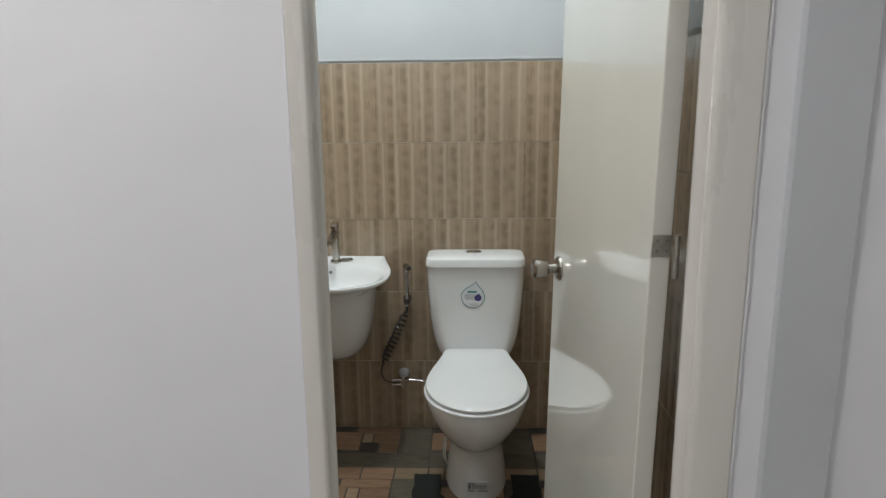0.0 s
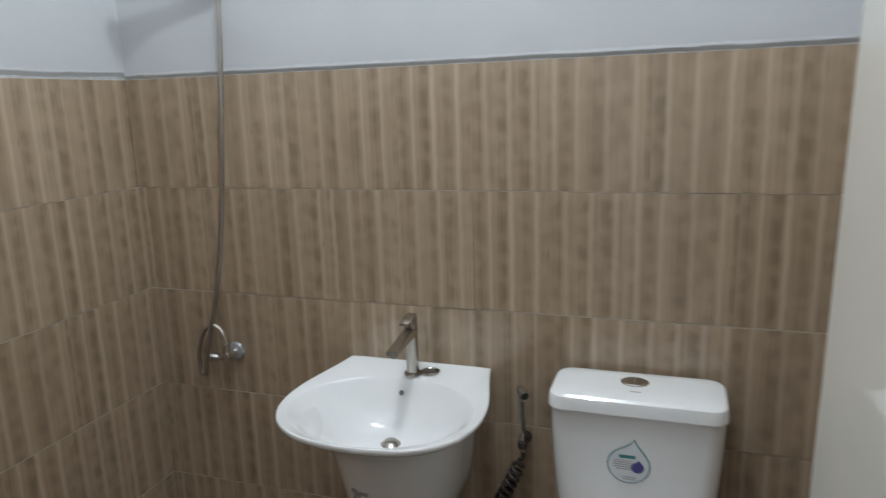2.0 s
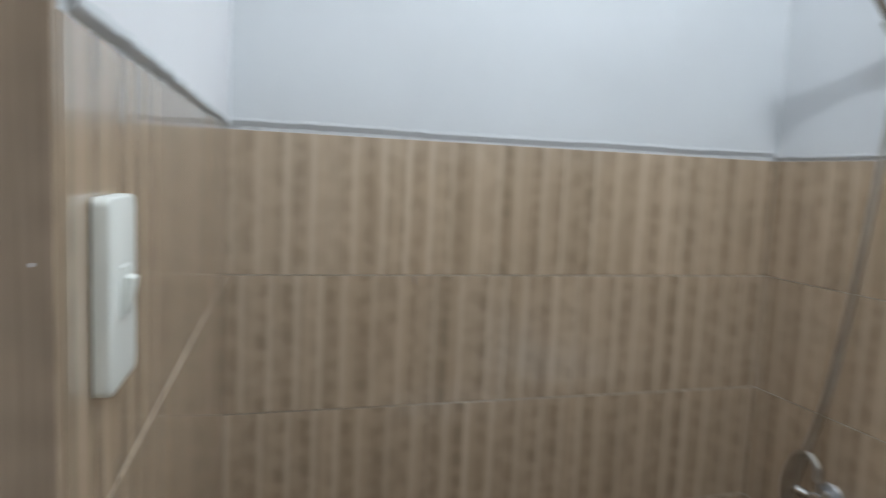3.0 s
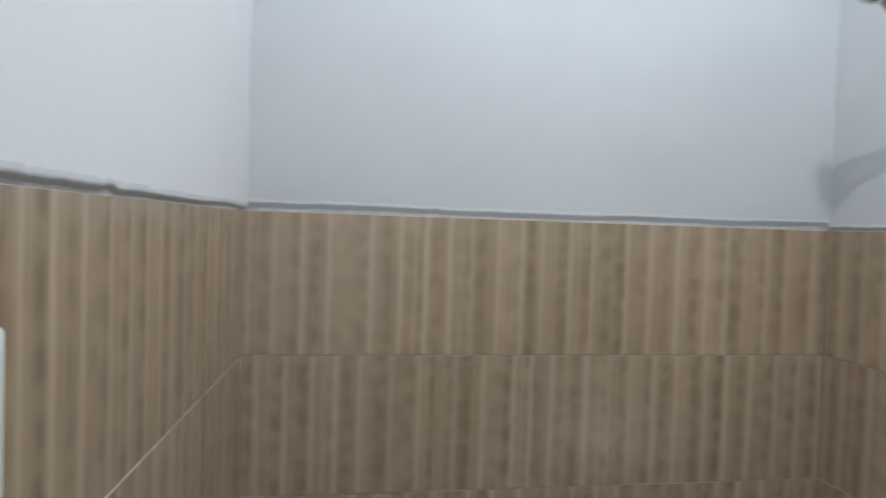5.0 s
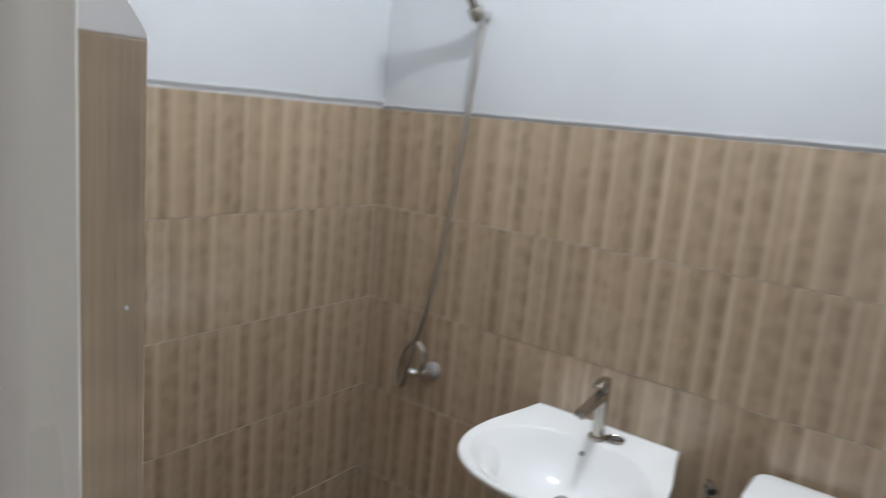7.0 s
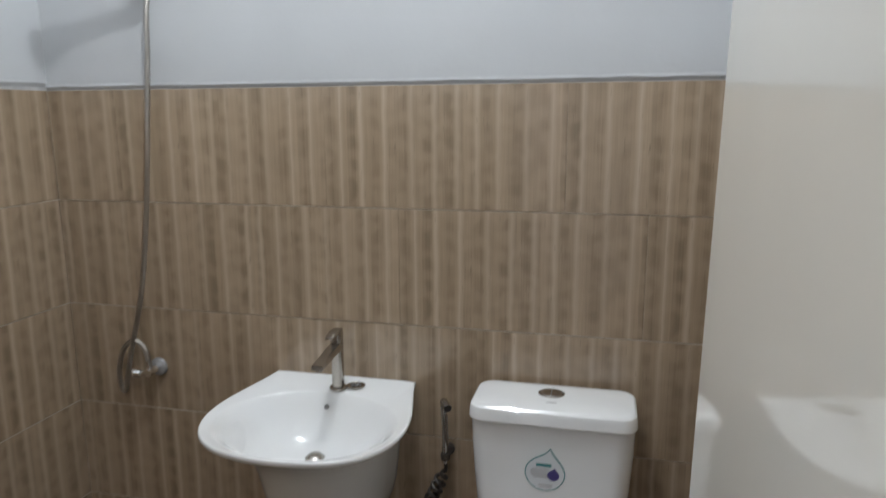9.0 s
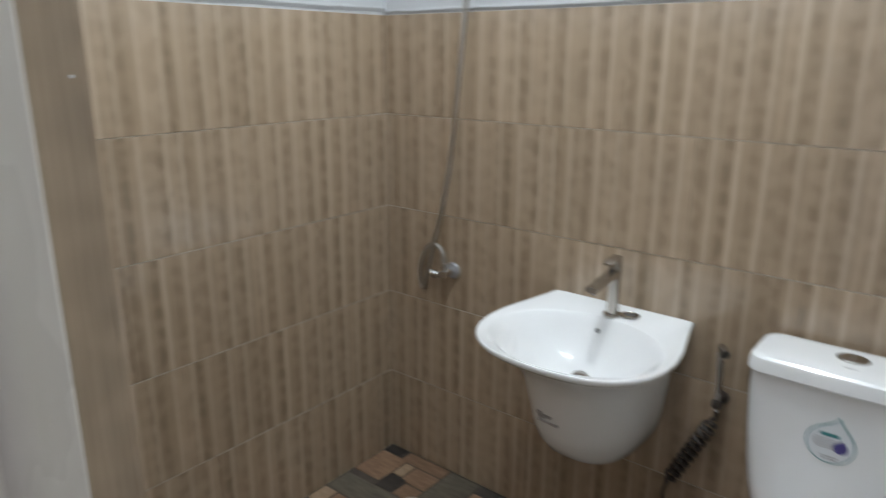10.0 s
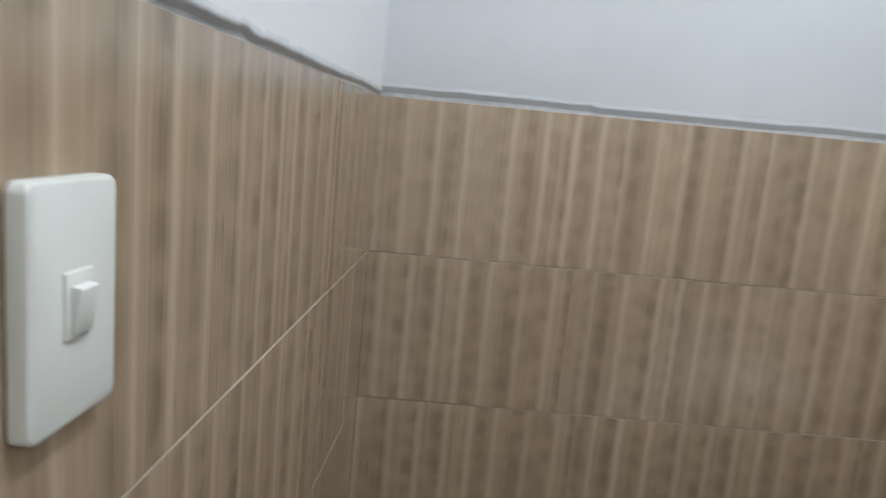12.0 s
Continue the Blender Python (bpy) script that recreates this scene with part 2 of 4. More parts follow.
def box(bm, x0, x1, y0, y1, z0, z1, bevel=0.0, index=0, segments=2):
    vs = bmesh.ops.create_cube(bm, size=1.0)["verts"]
    for v in vs:
        v.co = Vector((x0 + (v.co.x + 0.5) * (x1 - x0), y0 + (v.co.y + 0.5) * (y1 - y0), z0 + (v.co.z + 0.5) * (z1 - z0)))
    faces = {f for v in vs for f in v.link_faces}
    for f in faces:
        f.material_index = index
    if bevel:
        edges = {e for v in vs for e in v.link_edges}
        bmesh.ops.bevel(bm, geom=list(edges), offset=bevel, segments=segments, profile=0.5, affect="EDGES")
    return bm


def boxed(*args, **kw):
    return box(bmesh.new(), *args, **kw)


def loft(bm, rings, cap_low=True, cap_high=True, index=0):
    """Skins closed rings of equal counts."""
    rows = [[bm.verts.new(p) for p in ring] for ring in rings]
    n = len(rows[0])
    made = []
    for a, b in zip(rows, rows[1:]):
        for k in range(n):
            made.append(bm.faces.new((a[k], a[(k + 1) % n], b[(k + 1) % n], b[k])))
    if cap_low:
        made.append(bm.faces.new(rows[0][::-1]))
    if cap_high:
        made.append(bm.faces.new(rows[-1]))
    for f in made:
        f.material_index = index
    return bm


def turned(profile, n=24, m=None):
    """A turned body from (radius, height) rows, round the z axis."""
    bm = bmesh.new()
    loft(bm, [[(r * math.cos(2 * math.pi * k / n), r * math.sin(2 * math.pi * k / n), z) for k in range(n)] for r, z in profile])
    if m is not None:
        bm.transform(m)
    return bm


def tube(points, radius, n=10, bm=None, ends=True):
    """A round bar or hose along points. radius: one for all, or one a point."""
    bm = bm or bmesh.new()
    pts = [Vector(p) for p in points]
    side = None
    rings = []
    for k, p in enumerate(pts):
        way = (pts[min(k + 1, len(pts) - 1)] - pts[max(k - 1, 0)]).normalized()
        if side is None:
            side = way.orthogonal().normalized()
        side = (side - way * side.dot(way)).normalized()
        up = way.cross(side)
        r = radius[k] if isinstance(radius, (list, tuple)) else radius
        rings.append([p + r * (math.cos(2 * math.pi * j / n) * side + math.sin(2 * math.pi * j / n) * up) for j in range(n)])
    return loft(bm, rings, ends, ends)


def glide(points, steps=8):
    """A smooth line through points (Catmull-Rom)."""
    p = [Vector(q) for q in points]
    p = [2 * p[0] - p[1], *p, 2 * p[-1] - p[-2]]
    out = []
    for a, b, c, d in zip(p, p[1:], p[2:], p[3:]):
        for k in range(steps):
            t = k / steps
            out.append(0.5 * (2 * b + (c - a) * t + (2 * a - 5 * b + 4 * c - d) * t * t + (3 * b - a - 3 * c + d) * t ** 3))
    return [*out, p[-2]]


def rounded_rect(hw, y0, y1, r, n=6):
    """A closed outline in plan with rounded corners, centred on x = 0, from y0 (back) to y1 (front, lower y)."""
    out = []
    for cx, cy, a0 in ((hw - r, y0 - r, 0), (-hw + r, y0 - r, 90), (-hw + r, y1 + r, 180), (hw - r, y1 + r, 270)):
        for k in range(n + 1):
            a = radians(a0 + 90 * k / n)
            out.append((cx + r * math.cos(a), cy + r * math.sin(a)))
    return out


def radial(outline, centre, n=72):
    """The outline as seen from centre at n even angles."""
    cx, cy = centre
    out = []
    for k in range(n):
        a = 2 * math.pi * k / n
        dx, dy = math.cos(a), math.sin(a)
        best = 0.0
        for (x0, y0), (x1, y1) in zip(outline, [*outline[1:], outline[0]]):
            ex, ey = x1 - x0, y1 - y0
            det = dx * ey - dy * ex
            if abs(det) < 1e-12:
                continue
            s = ((x0 - cx) * ey - (y0 - cy) * ex) / det
            q = ((x0 - cx) * dy - (y0 - cy) * dx) / det
            if s > 0 and -1e-9 <= q <= 1 + 1e-9:
                best = max(best, s)
        out.append((cx + best * dx, cy + best * dy))
    return out


def ellipse(cx, cy, a, b, n=72):
    return [(cx + a * math.cos(2 * math.pi * k / n), cy + b * math.sin(2 * math.pi * k / n)) for k in range(n)]


def plate(outline, y0, y1, bm=None):
    """A flat piece cut to an outline in (x, z), from y0 to y1."""
    bm = bm or bmesh.new()
    return loft(bm, [[(x, y0, z) for x, z in outline], [(x, y1, z) for x, z in outline]])


# ------------------------------------------------------------------ plan
H = 1.5            # top of the wall tiles
ROW = 0.30         # height of a row
LONG = 0.60        # length of a tile
XR = 1.87          # right wall
CEIL = 2.85
SLANT = -3.5      # the door wall is not square to the others
MB = pose(0, 0, 0)                       # back wall: x along it, y into the wall
ML = pose(0, 0, 0, 0, 0, 90)             # left wall: local x runs along +y, local -y into the room
MF = pose(0, -1.352, 0, 0, 0, SLANT)     # door wall: local x along it, +y into the room
MR = pose(XR, 0, 0, 0, 0, -90)           # right wall
OPEN_L, OPEN_R, HEAD = 1.0875, 1.845, 2.13
DEEP = 0.112


def structure(name, bm, mats, label, category, m=None):
    ob = new(name, mesh_of(name, bm, *mats))
    if m is not None:
        ob.matrix_world = m
    return tagged(ob, label, category, kind="structure")


LIP = 0.0028        # the plaster stands proud of the tiles
STRIP = {"back": 0.008, "left": 0.015, "front": 0.006, "right": 0.010}   # bare strip between tiles and plaster


def bathroom_shell():
    def lined(bm, x0, x1, strip):
        box(bm, x0, x1, 0.003, 0.013, -0.05, H - 0.001, index=1)
        box(bm, x0, x1, 0.002, 0.013, H - 0.001, H + strip + 0.004, index=2)
        return box(bm, x0, x1, -LIP, 0.013, H + strip + 0.004, CEIL + 0.05)

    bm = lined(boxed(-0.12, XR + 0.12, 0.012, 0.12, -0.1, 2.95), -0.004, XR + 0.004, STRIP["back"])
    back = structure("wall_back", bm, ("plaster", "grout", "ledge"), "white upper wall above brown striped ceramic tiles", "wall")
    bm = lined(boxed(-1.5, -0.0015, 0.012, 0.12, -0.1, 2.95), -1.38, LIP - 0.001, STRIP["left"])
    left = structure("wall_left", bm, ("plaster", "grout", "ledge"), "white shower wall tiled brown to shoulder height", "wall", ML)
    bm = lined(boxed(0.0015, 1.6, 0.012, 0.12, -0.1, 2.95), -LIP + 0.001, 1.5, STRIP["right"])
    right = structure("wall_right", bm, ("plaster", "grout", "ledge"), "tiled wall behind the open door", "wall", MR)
    bm = boxed(-1.0, OPEN_L - 0.004, -DEEP, -0.012, -0.1, 2.95)
    box(bm, OPEN_R + 0.004, 3.3, -DEEP, -0.012, -0.1, 2.95)
    box(bm, OPEN_L - 0.004, OPEN_R + 0.004, -DEEP, -0.012, HEAD, 2.95)
    strip = STRIP["front"]
    for x0, x1 in ((0.0, 1.0885), (OPEN_R + 0.004, XR + 0.007)):
        box(bm, x0, x1, -0.013, -0.003, -0.05, H - 0.001, index=1)
        box(bm, x0, x1, -0.013, -0.002, H - 0.001, H + strip + 0.004, index=2)
        box(bm, x0, min(x1, 1.07) if x0 < 1 else x1, -0.013, LIP, H + strip + 0.004, CEIL + 0.05)
    box(bm, OPEN_L - 0.004, 1.0885, -0.044, -0.0125, -0.05, H + 0.0195)
    # plaster hand-rounded over the top of the edge tiles
    loft(bm, [[(1.0695, -0.0435, z), (x, -0.0435, z), (x, y, z), (1.0695, LIP - 0.0005, z)] for z, x, y in
              ((H + 0.019, 1.0968, -0.0005), (H + 0.026, 1.0960, -0.004), (H + 0.036, 1.0945, -0.0105), (H + 0.054, 1.0925, -0.019), (H + 0.08, 1.0910, -0.025), (CEIL + 0.05, 1.0900, -0.028))])
    front = structure("wall_front", bm, ("outer", "grout", "ledge"), "white painted wall with the bathroom doorway", "wall", MF)
    bm = boxed(-0.1, XR + 0.1, -1.62, 0.1, CEIL, CEIL + 0.08)
    structure("ceiling", bm, ("ceiling",), "plain white bathroom ceiling", "ceiling")
    return back, left, right, front


def hall_shell():
    structure("hall_floor", boxed(-1.2, 3.4, -4.4, -1.28, -0.1, -0.012), ("hall_floor",), "pale tiled floor outside the bathroom", "floor")
    structure("hall_ceiling", boxed(-1.2, 3.4, -4.4, -1.42, 2.85, 2.93), ("outer",), "plain white ceiling outside the bathroom", "ceiling")
    structure("hall_wall_left", boxed(-1.1, -1.0, -4.4, -1.2, -0.1, 2.95), ("outer",), "plain white hall wall", "wall")
    structure("hall_wall_right", boxed(3.2, 3.3, -4.4, -1.5, -0.1, 2.95), ("outer",), "plain white hall wall", "wall")
    structure("hall_wall_end", boxed(-1.1, 3.3, -4.4, -4.3, -0.1, 2.95), ("outer",), "plain white hall wall", "wall")


wall_back, wall_left, wall_right, wall_front = bathroom_shell()
hall_shell()


def ledge(name, m, x0, x1, seed, strip):
    """The rough lower edge of the plaster coat over the tiles."""
    rng = random.Random(seed)
    bm = bmesh.new()
    n = max(8, int((x1 - x0) / 0.012))
    rings = []
    bump = 0.0
    for k in range(n + 1):
        x = x0 + (x1 - x0) * k / n
        bump = 0.86 * bump + rng.uniform(-1, 1) * 0.0009
        if rng.random() < 0.05:
            bump += rng.choice((-0.0025, 0.002))
        low = H + strip + max(-strip * 0.15, bump)
        f = -LIP - 0.0004 - rng.uniform(0, 0.0009)
        top = H + strip + 0.012
        rings.append([(x, 0.0018, low - min(strip * 0.7, 0.009)), (x, f + 0.0010, low - 0.0002), (x, f, low + 0.0016), (x, f + 0.0002, low + 0.004), (x, -LIP + 0.0006, top), (x, 0.0025, top)])
    loft(bm, rings)
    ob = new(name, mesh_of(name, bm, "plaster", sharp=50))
    ob.matrix_world = m
    tagged(ob, "rough lower edge of the white plaster over the tiles", "trim", kind="structure")


ledge("trim_back", MB, 0.0, XR, 1, STRIP["back"])
ledge("trim_left", ML, -1.354, -0.002, 2, STRIP["left"])
ledge("trim_front", MF @ pose(0, 0, 0, 0, 0, 180), -1.0685, -0.003, 3, STRIP["front"])
ledge("trim_right", MR, 0.003, 1.48, 4, STRIP["right"])


# ------------------------------------------------------------------ door frame and door
def door_frame():
    """Enamelled wooden frame: a moulded section swept up both jambs and over the head."""
    frame_ob = thing("door_frame", MF, "cream enamelled wooden door frame with a stepped moulding", "door frame", kind="structure")
    # section: (across into the opening, depth); the front is at the hall side
    sec = [(0.0, -0.044), (0.0, -0.116), (0.002, -0.121), (0.030, -0.124), (0.034, -0.122), (0.0365, -0.117), (0.0365, -0.108), (0.0345, -0.104),
           (0.0345, -0.094), (0.040, -0.090), (0.0425, -0.084), (0.0425, -0.074), (0.030, -0.071), (0.029, -0.046), (0.027, -0.044)]

    def member(name, place):
        bm = bmesh.new()
        loft(bm, [[place(a, d, s) for a, d in sec] for s in (0.0, 1.0)])
        part(name, bm, "frame", frame_ob)

    member("jamb", lambda a, d, s: (OPEN_L + a, d, HEAD * s - (a + 0.001) * s))
    member("jamb", lambda a, d, s: (OPEN_R - a * 2.1, d, HEAD * s - (a + 0.001) * s))
    member("head_rail", lambda a, d, s: (OPEN_L + 0.001 + (OPEN_R - OPEN_L - 0.002) * s + (a if s < 0.5 else -a * 2.1), d, HEAD - a))
    # uneven bead of filler where frame and plaster meet
    rng = random.Random(8)
    for x, sign in ((OPEN_L, -1), (OPEN_R, 1)):
        pts, rad = [], []
        z = 0.0
        while z < HEAD:
            pts.append((x + sign * (0.001 + rng.uniform(0, 0.0015)), -0.1145, z))
            rad.append(0.0022 + rng.uniform(0, 0.0016))
            z += 0.035
        part("filler_bead", tube(pts, rad, 8), "outer", frame_ob)



# the door hangs a little out of plumb
DOOR = Matrix.Translation((1.700, -1.490, 1.2)) @ pose(0, 0, 0, 0, 0, math.degrees(math.atan2(0.61, -0.089))) @ pose(0, 0, 0, 1.0, 0, 0) @ pose(0, 0, -1.2)
LEAF, THICK = 0.62, 0.038


def door():
    d = thing("door_1", DOOR, "cream glossy flush door standing open into the bathroom", "door", kind="structure")
    bm = boxed(0, LEAF, -THICK, 0, 0.012, 2.085, bevel=0.003)
    part("leaf", bm, "door", d, sharp=12)
    lean = pose(LEAF - 0.057, 0, 0.932)
    out = lean @ pose(0, 0, 0, -90, 0, 0)
    back = lean @ pose(0, -THICK, 0, 90, 0, 0)
    for m in (out, back):
        rose = part("door_knob", turned([(0.0325, 0.0005), (0.0325, 0.003), (0.030, 0.007), (0.022, 0.0105), (0.013, 0.012), (0.012, 0.030), (0.0135, 0.031)], 28), "steel", d, "round satin steel door knob", m)
        part("grip", turned([(0.013, 0.030), (0.019, 0.033), (0.0225, 0.040), (0.0262, 0.062), (0.0262, 0.067), (0.022, 0.0715), (0.010, 0.0735), (0.004, 0.0715)], 28), "steel", rose)
    for z in (0.22, 1.094, 1.86):
        bm = boxed(-0.0022, -0.0002, -THICK + 0.001, -0.001, z, z + 0.039, bevel=0.0006, segments=1)
        hinge = part("hinge", bm, "plate", d, "dull steel butt hinge")
        part("knuckle", turned([(0.0045, 0), (0.0058, 0.001), (0.0058, 0.077), (0.0045, 0.078)], 12), "plate", hinge, m=pose(-0.0075, -THICK - 0.0065, z - 0.039))
        for dx, dz in ((0.010, 0.010), (0.027, 0.010), (0.010, 0.029), (0.027, 0.029)):
            part("screw", turned([(0.0032, 0), (0.0028, 0.0008), (0.001, 0.0009)], 10), "dark_ink", hinge, m=pose(-0.0022, -THICK + dx, z + dz, 0, -90, 0))
    # strike edge latch
    part("latch", boxed(LEAF - 0.0005, LEAF + 0.0018, -THICK * 0.75, -THICK * 0.25, 0.90, 0.965, bevel=0.0004, segments=1), "steel", d)


door_frame()
door()


# ------------------------------------------------------------------ wash basin
def wash_basin():
    CX = 0.846
    s = thing("wash_basin", pose(CX, -0.0015, 0), "white ceramic wall-hung wash basin with a half pedestal", "wash basin")
    half = [(-0.194, 0.0), (-0.203, -0.050), (-0.222, -0.125), (-0.238, -0.195), (-0.242, -0.265), (-0.228, -0.331), (-0.192, -0.387), (-0.135, -0.425), (-0.07, -0.442)]
    line = [(p.x, p.y) for p in glide([(x, y, 0) for x, y in half] + [(0, -0.447, 0)] + [(-x, y, 0) for x, y in reversed(half)], 6)]
    c = (0, -0.235)
    rim = radial(line, c)

    def top(y):
        return 0.750 + 0.015 * y / 0.45

    def grown(outline, f, dz):
        return [(c[0] + (x - c[0]) * f, min(0.0, c[1] + (y - c[1]) * f), top(y) + dz) for x, y in outline]

    def bowl(f, z, cy=-0.262):
        return [(x, y, z + 0.015 * y / 0.45) for x, y in ellipse(0, cy + (1 - f) * 0.055, 0.212 * f, 0.163 * f)]

    def foot(hw, d, z):
        o = [(-hw, 0.0)]
        for k in range(25):
            a = math.pi * k / 24
            o.append((-hw * math.copysign(abs(math.cos(a)) ** 0.72, math.cos(a)), -d * 0.25 - d * 0.75 * math.sin(a) ** 0.78))
        o.append((hw, 0.0))
        return [(math.copysign(min(abs(x), 0.176 - 0.34 * y), x), min(y, 0.0), z) for x, y in radial(o, (0, -d * 0.45))]

    rings = [bowl(0.10, 0.628), bowl(0.28, 0.632), bowl(0.46, 0.644), bowl(0.61, 0.662), bowl(0.73, 0.682), bowl(0.83, 0.702), bowl(0.91, 0.720), bowl(0.975, 0.7345), bowl(1.02, 0.7425), bowl(1.045, 0.7458),
             grown(rim, 0.972, -0.0018), grown(rim, 0.985, -0.0006), grown(rim, 0.995, -0.0014), grown(rim, 1.0, -0.0045), grown(rim, 1.0, -0.0085), grown(rim, 0.992, -0.0125), grown(rim, 0.968, -0.017), grown(rim, 0.935, -0.023)]
    # the underside sweeps in to a narrow, tapering half pedestal
    for hw, deep, z in ((0.194, 0.412, 0.706), (0.179, 0.392, 0.688), (0.169, 0.374, 0.670), (0.162, 0.353, 0.648), (0.157, 0.335, 0.615), (0.152, 0.322, 0.575), (0.147, 0.308, 0.530),
                        (0.141, 0.294, 0.485), (0.132, 0.276, 0.445), (0.118, 0.250, 0.412), (0.097, 0.215, 0.389), (0.066, 0.160, 0.376), (0.030, 0.080, 0.371)):
        rings.append(foot(hw, deep, z))
    part("bowl", loft(bmesh.new(), rings, True, True), "ceramic", s, sharp=55)
    part("drain", turned([(0.024, 0), (0.024, 0.002), (0.021, 0.004), (0.015, 0.010), (0.004, 0.012)], 24), "steel", s, "steel pop-up drain plug", pose(0, -0.212, 0.6195))
    part("overflow_hole", turned([(0.0065, 0), (0.0065, 0.0015), (0.002, 0.001)], 16), "dark_ink", s, m=pose(-0.004, -0.1225, 0.712, 62, 0, 0))
    part("hole_cover", turned([(0.021, 0), (0.0215, 0.003), (0.018, 0.0045), (0.0165, 0.003), (0.004, 0.0028)], 28), "steel", s, "round steel cover over the spare tap hole", pose(0.050, -0.058, 0.7465) @ Matrix.Diagonal((1.15, 1.15, 1, 1)))
    for a in (0, 60, 120):
        part("cover_rib", boxed(-0.0145, 0.0145, -0.0018, 0.0018, 0.003, 0.0046, bevel=0.0004, segments=1), "dark_ink", s, m=pose(0.050, -0.058, 0.7467, 0, 0, a))
    # faint printed mark on the pedestal
    face = pose(-0.032, -0.3050, 0.530, 15, 0, -8)
    for x0, x1, z0, z1 in ((-0.028, -0.012, 0.012, 0.021), (-0.009, 0.014, 0.009, 0.016), (-0.024, -0.006, 0.003, 0.009), (-0.028, 0.030, -0.009, -0.005)):
        part("printed_mark", boxed(x0, x1, -0.0045, 0.004, z0, z1), "ink", s, "faded grey print", face)


def basin_tap():
    t = thing("basin_tap", pose(0.857, -0.080, 0.7455) @ Matrix.Diagonal((0.92, 0.95, 1.02, 1)), "brushed nickel single-lever basin tap", "tap")
    part("base", turned([(0.024, 0), (0.0245, 0.003), (0.023, 0.006), (0.018, 0.0075)], 28), "steel", t)

    def ring(hw, hd, z, y=0.0):
        return [(x, yy + y, z) for x, yy in rounded_rect(hw, hd, -hd, min(hw, hd) * 0.75, 5)]

    part("column", loft(bmesh.new(), [ring(0.0155, 0.0155, 0.006), ring(0.0155, 0.0155, 0.06), ring(0.0158, 0.0158, 0.108), ring(0.0165, 0.0165, 0.118)]), "steel", t)

    def slab(y, z, hw, h):
        return [(-hw, y, z - h), (hw, y, z - h), (hw, y, z + h * 0.6), (hw - 0.002, y, z + h), (-hw + 0.002, y, z + h), (-hw, y, z + h * 0.6)]

    part("spout", loft(bmesh.new(), [slab(0.0, 0.112, 0.0150, 0.0095), slab(-0.05, 0.108, 0.0152, 0.008), slab(-0.09, 0.103, 0.0152, 0.0065), slab(-0.134, 0.098, 0.0150, 0.006)]), "steel", t)
    part("aerator", turned([(0.0095, 0), (0.0095, 0.006), (0.008, 0.008)], 16), "chrome", t, m=pose(0, -0.120, 0.085))
    part("collar", loft(bmesh.new(), [ring(0.0158, 0.0158, 0.121), ring(0.0162, 0.0162, 0.128), ring(0.0162, 0.0162, 0.146), ring(0.0140, 0.0140, 0.152)]), "steel", t)
    part("lever", loft(bmesh.new(), [slab(0.012, 0.149, 0.0130, 0.005), slab(-0.02, 0.150, 0.0128, 0.0045), slab(-0.048, 0.146, 0.0110, 0.003), slab(-0.055, 0.144, 0.0095, 0.002)]), "steel", t)


wash_basin()
basin_tap()


# ------------------------------------------------------------------ toilet
TX = 1.402


def egg(front, hw, back, back_hw, z, n=64):
    """A seat-shaped outline: flat back edge, widest near the middle, round front."""
    wide = front + (back - front) * 0.39
    o = [(back_hw, back), (-back_hw, back)]
    for k in range(1, 8):
        q = k / 8
        e = q * q * (3 - 2 * q)
        o.append((-(back_hw + (hw - back_hw) * e), back + (wide - back) * q))
    for k in range(25):
        a = math.pi * k / 24
        o.append((-hw * math.cos(a), wide - (wide - front) * math.sin(a)))
    for k in range(7, 0, -1):
        q = k / 8
        e = q * q * (3 - 2 * q)
        o.append((back_hw + (hw - back_hw) * e, back + (wide - back) * q))
    return [(x, y, z) for x, y in radial(o, (0, wide), n)]


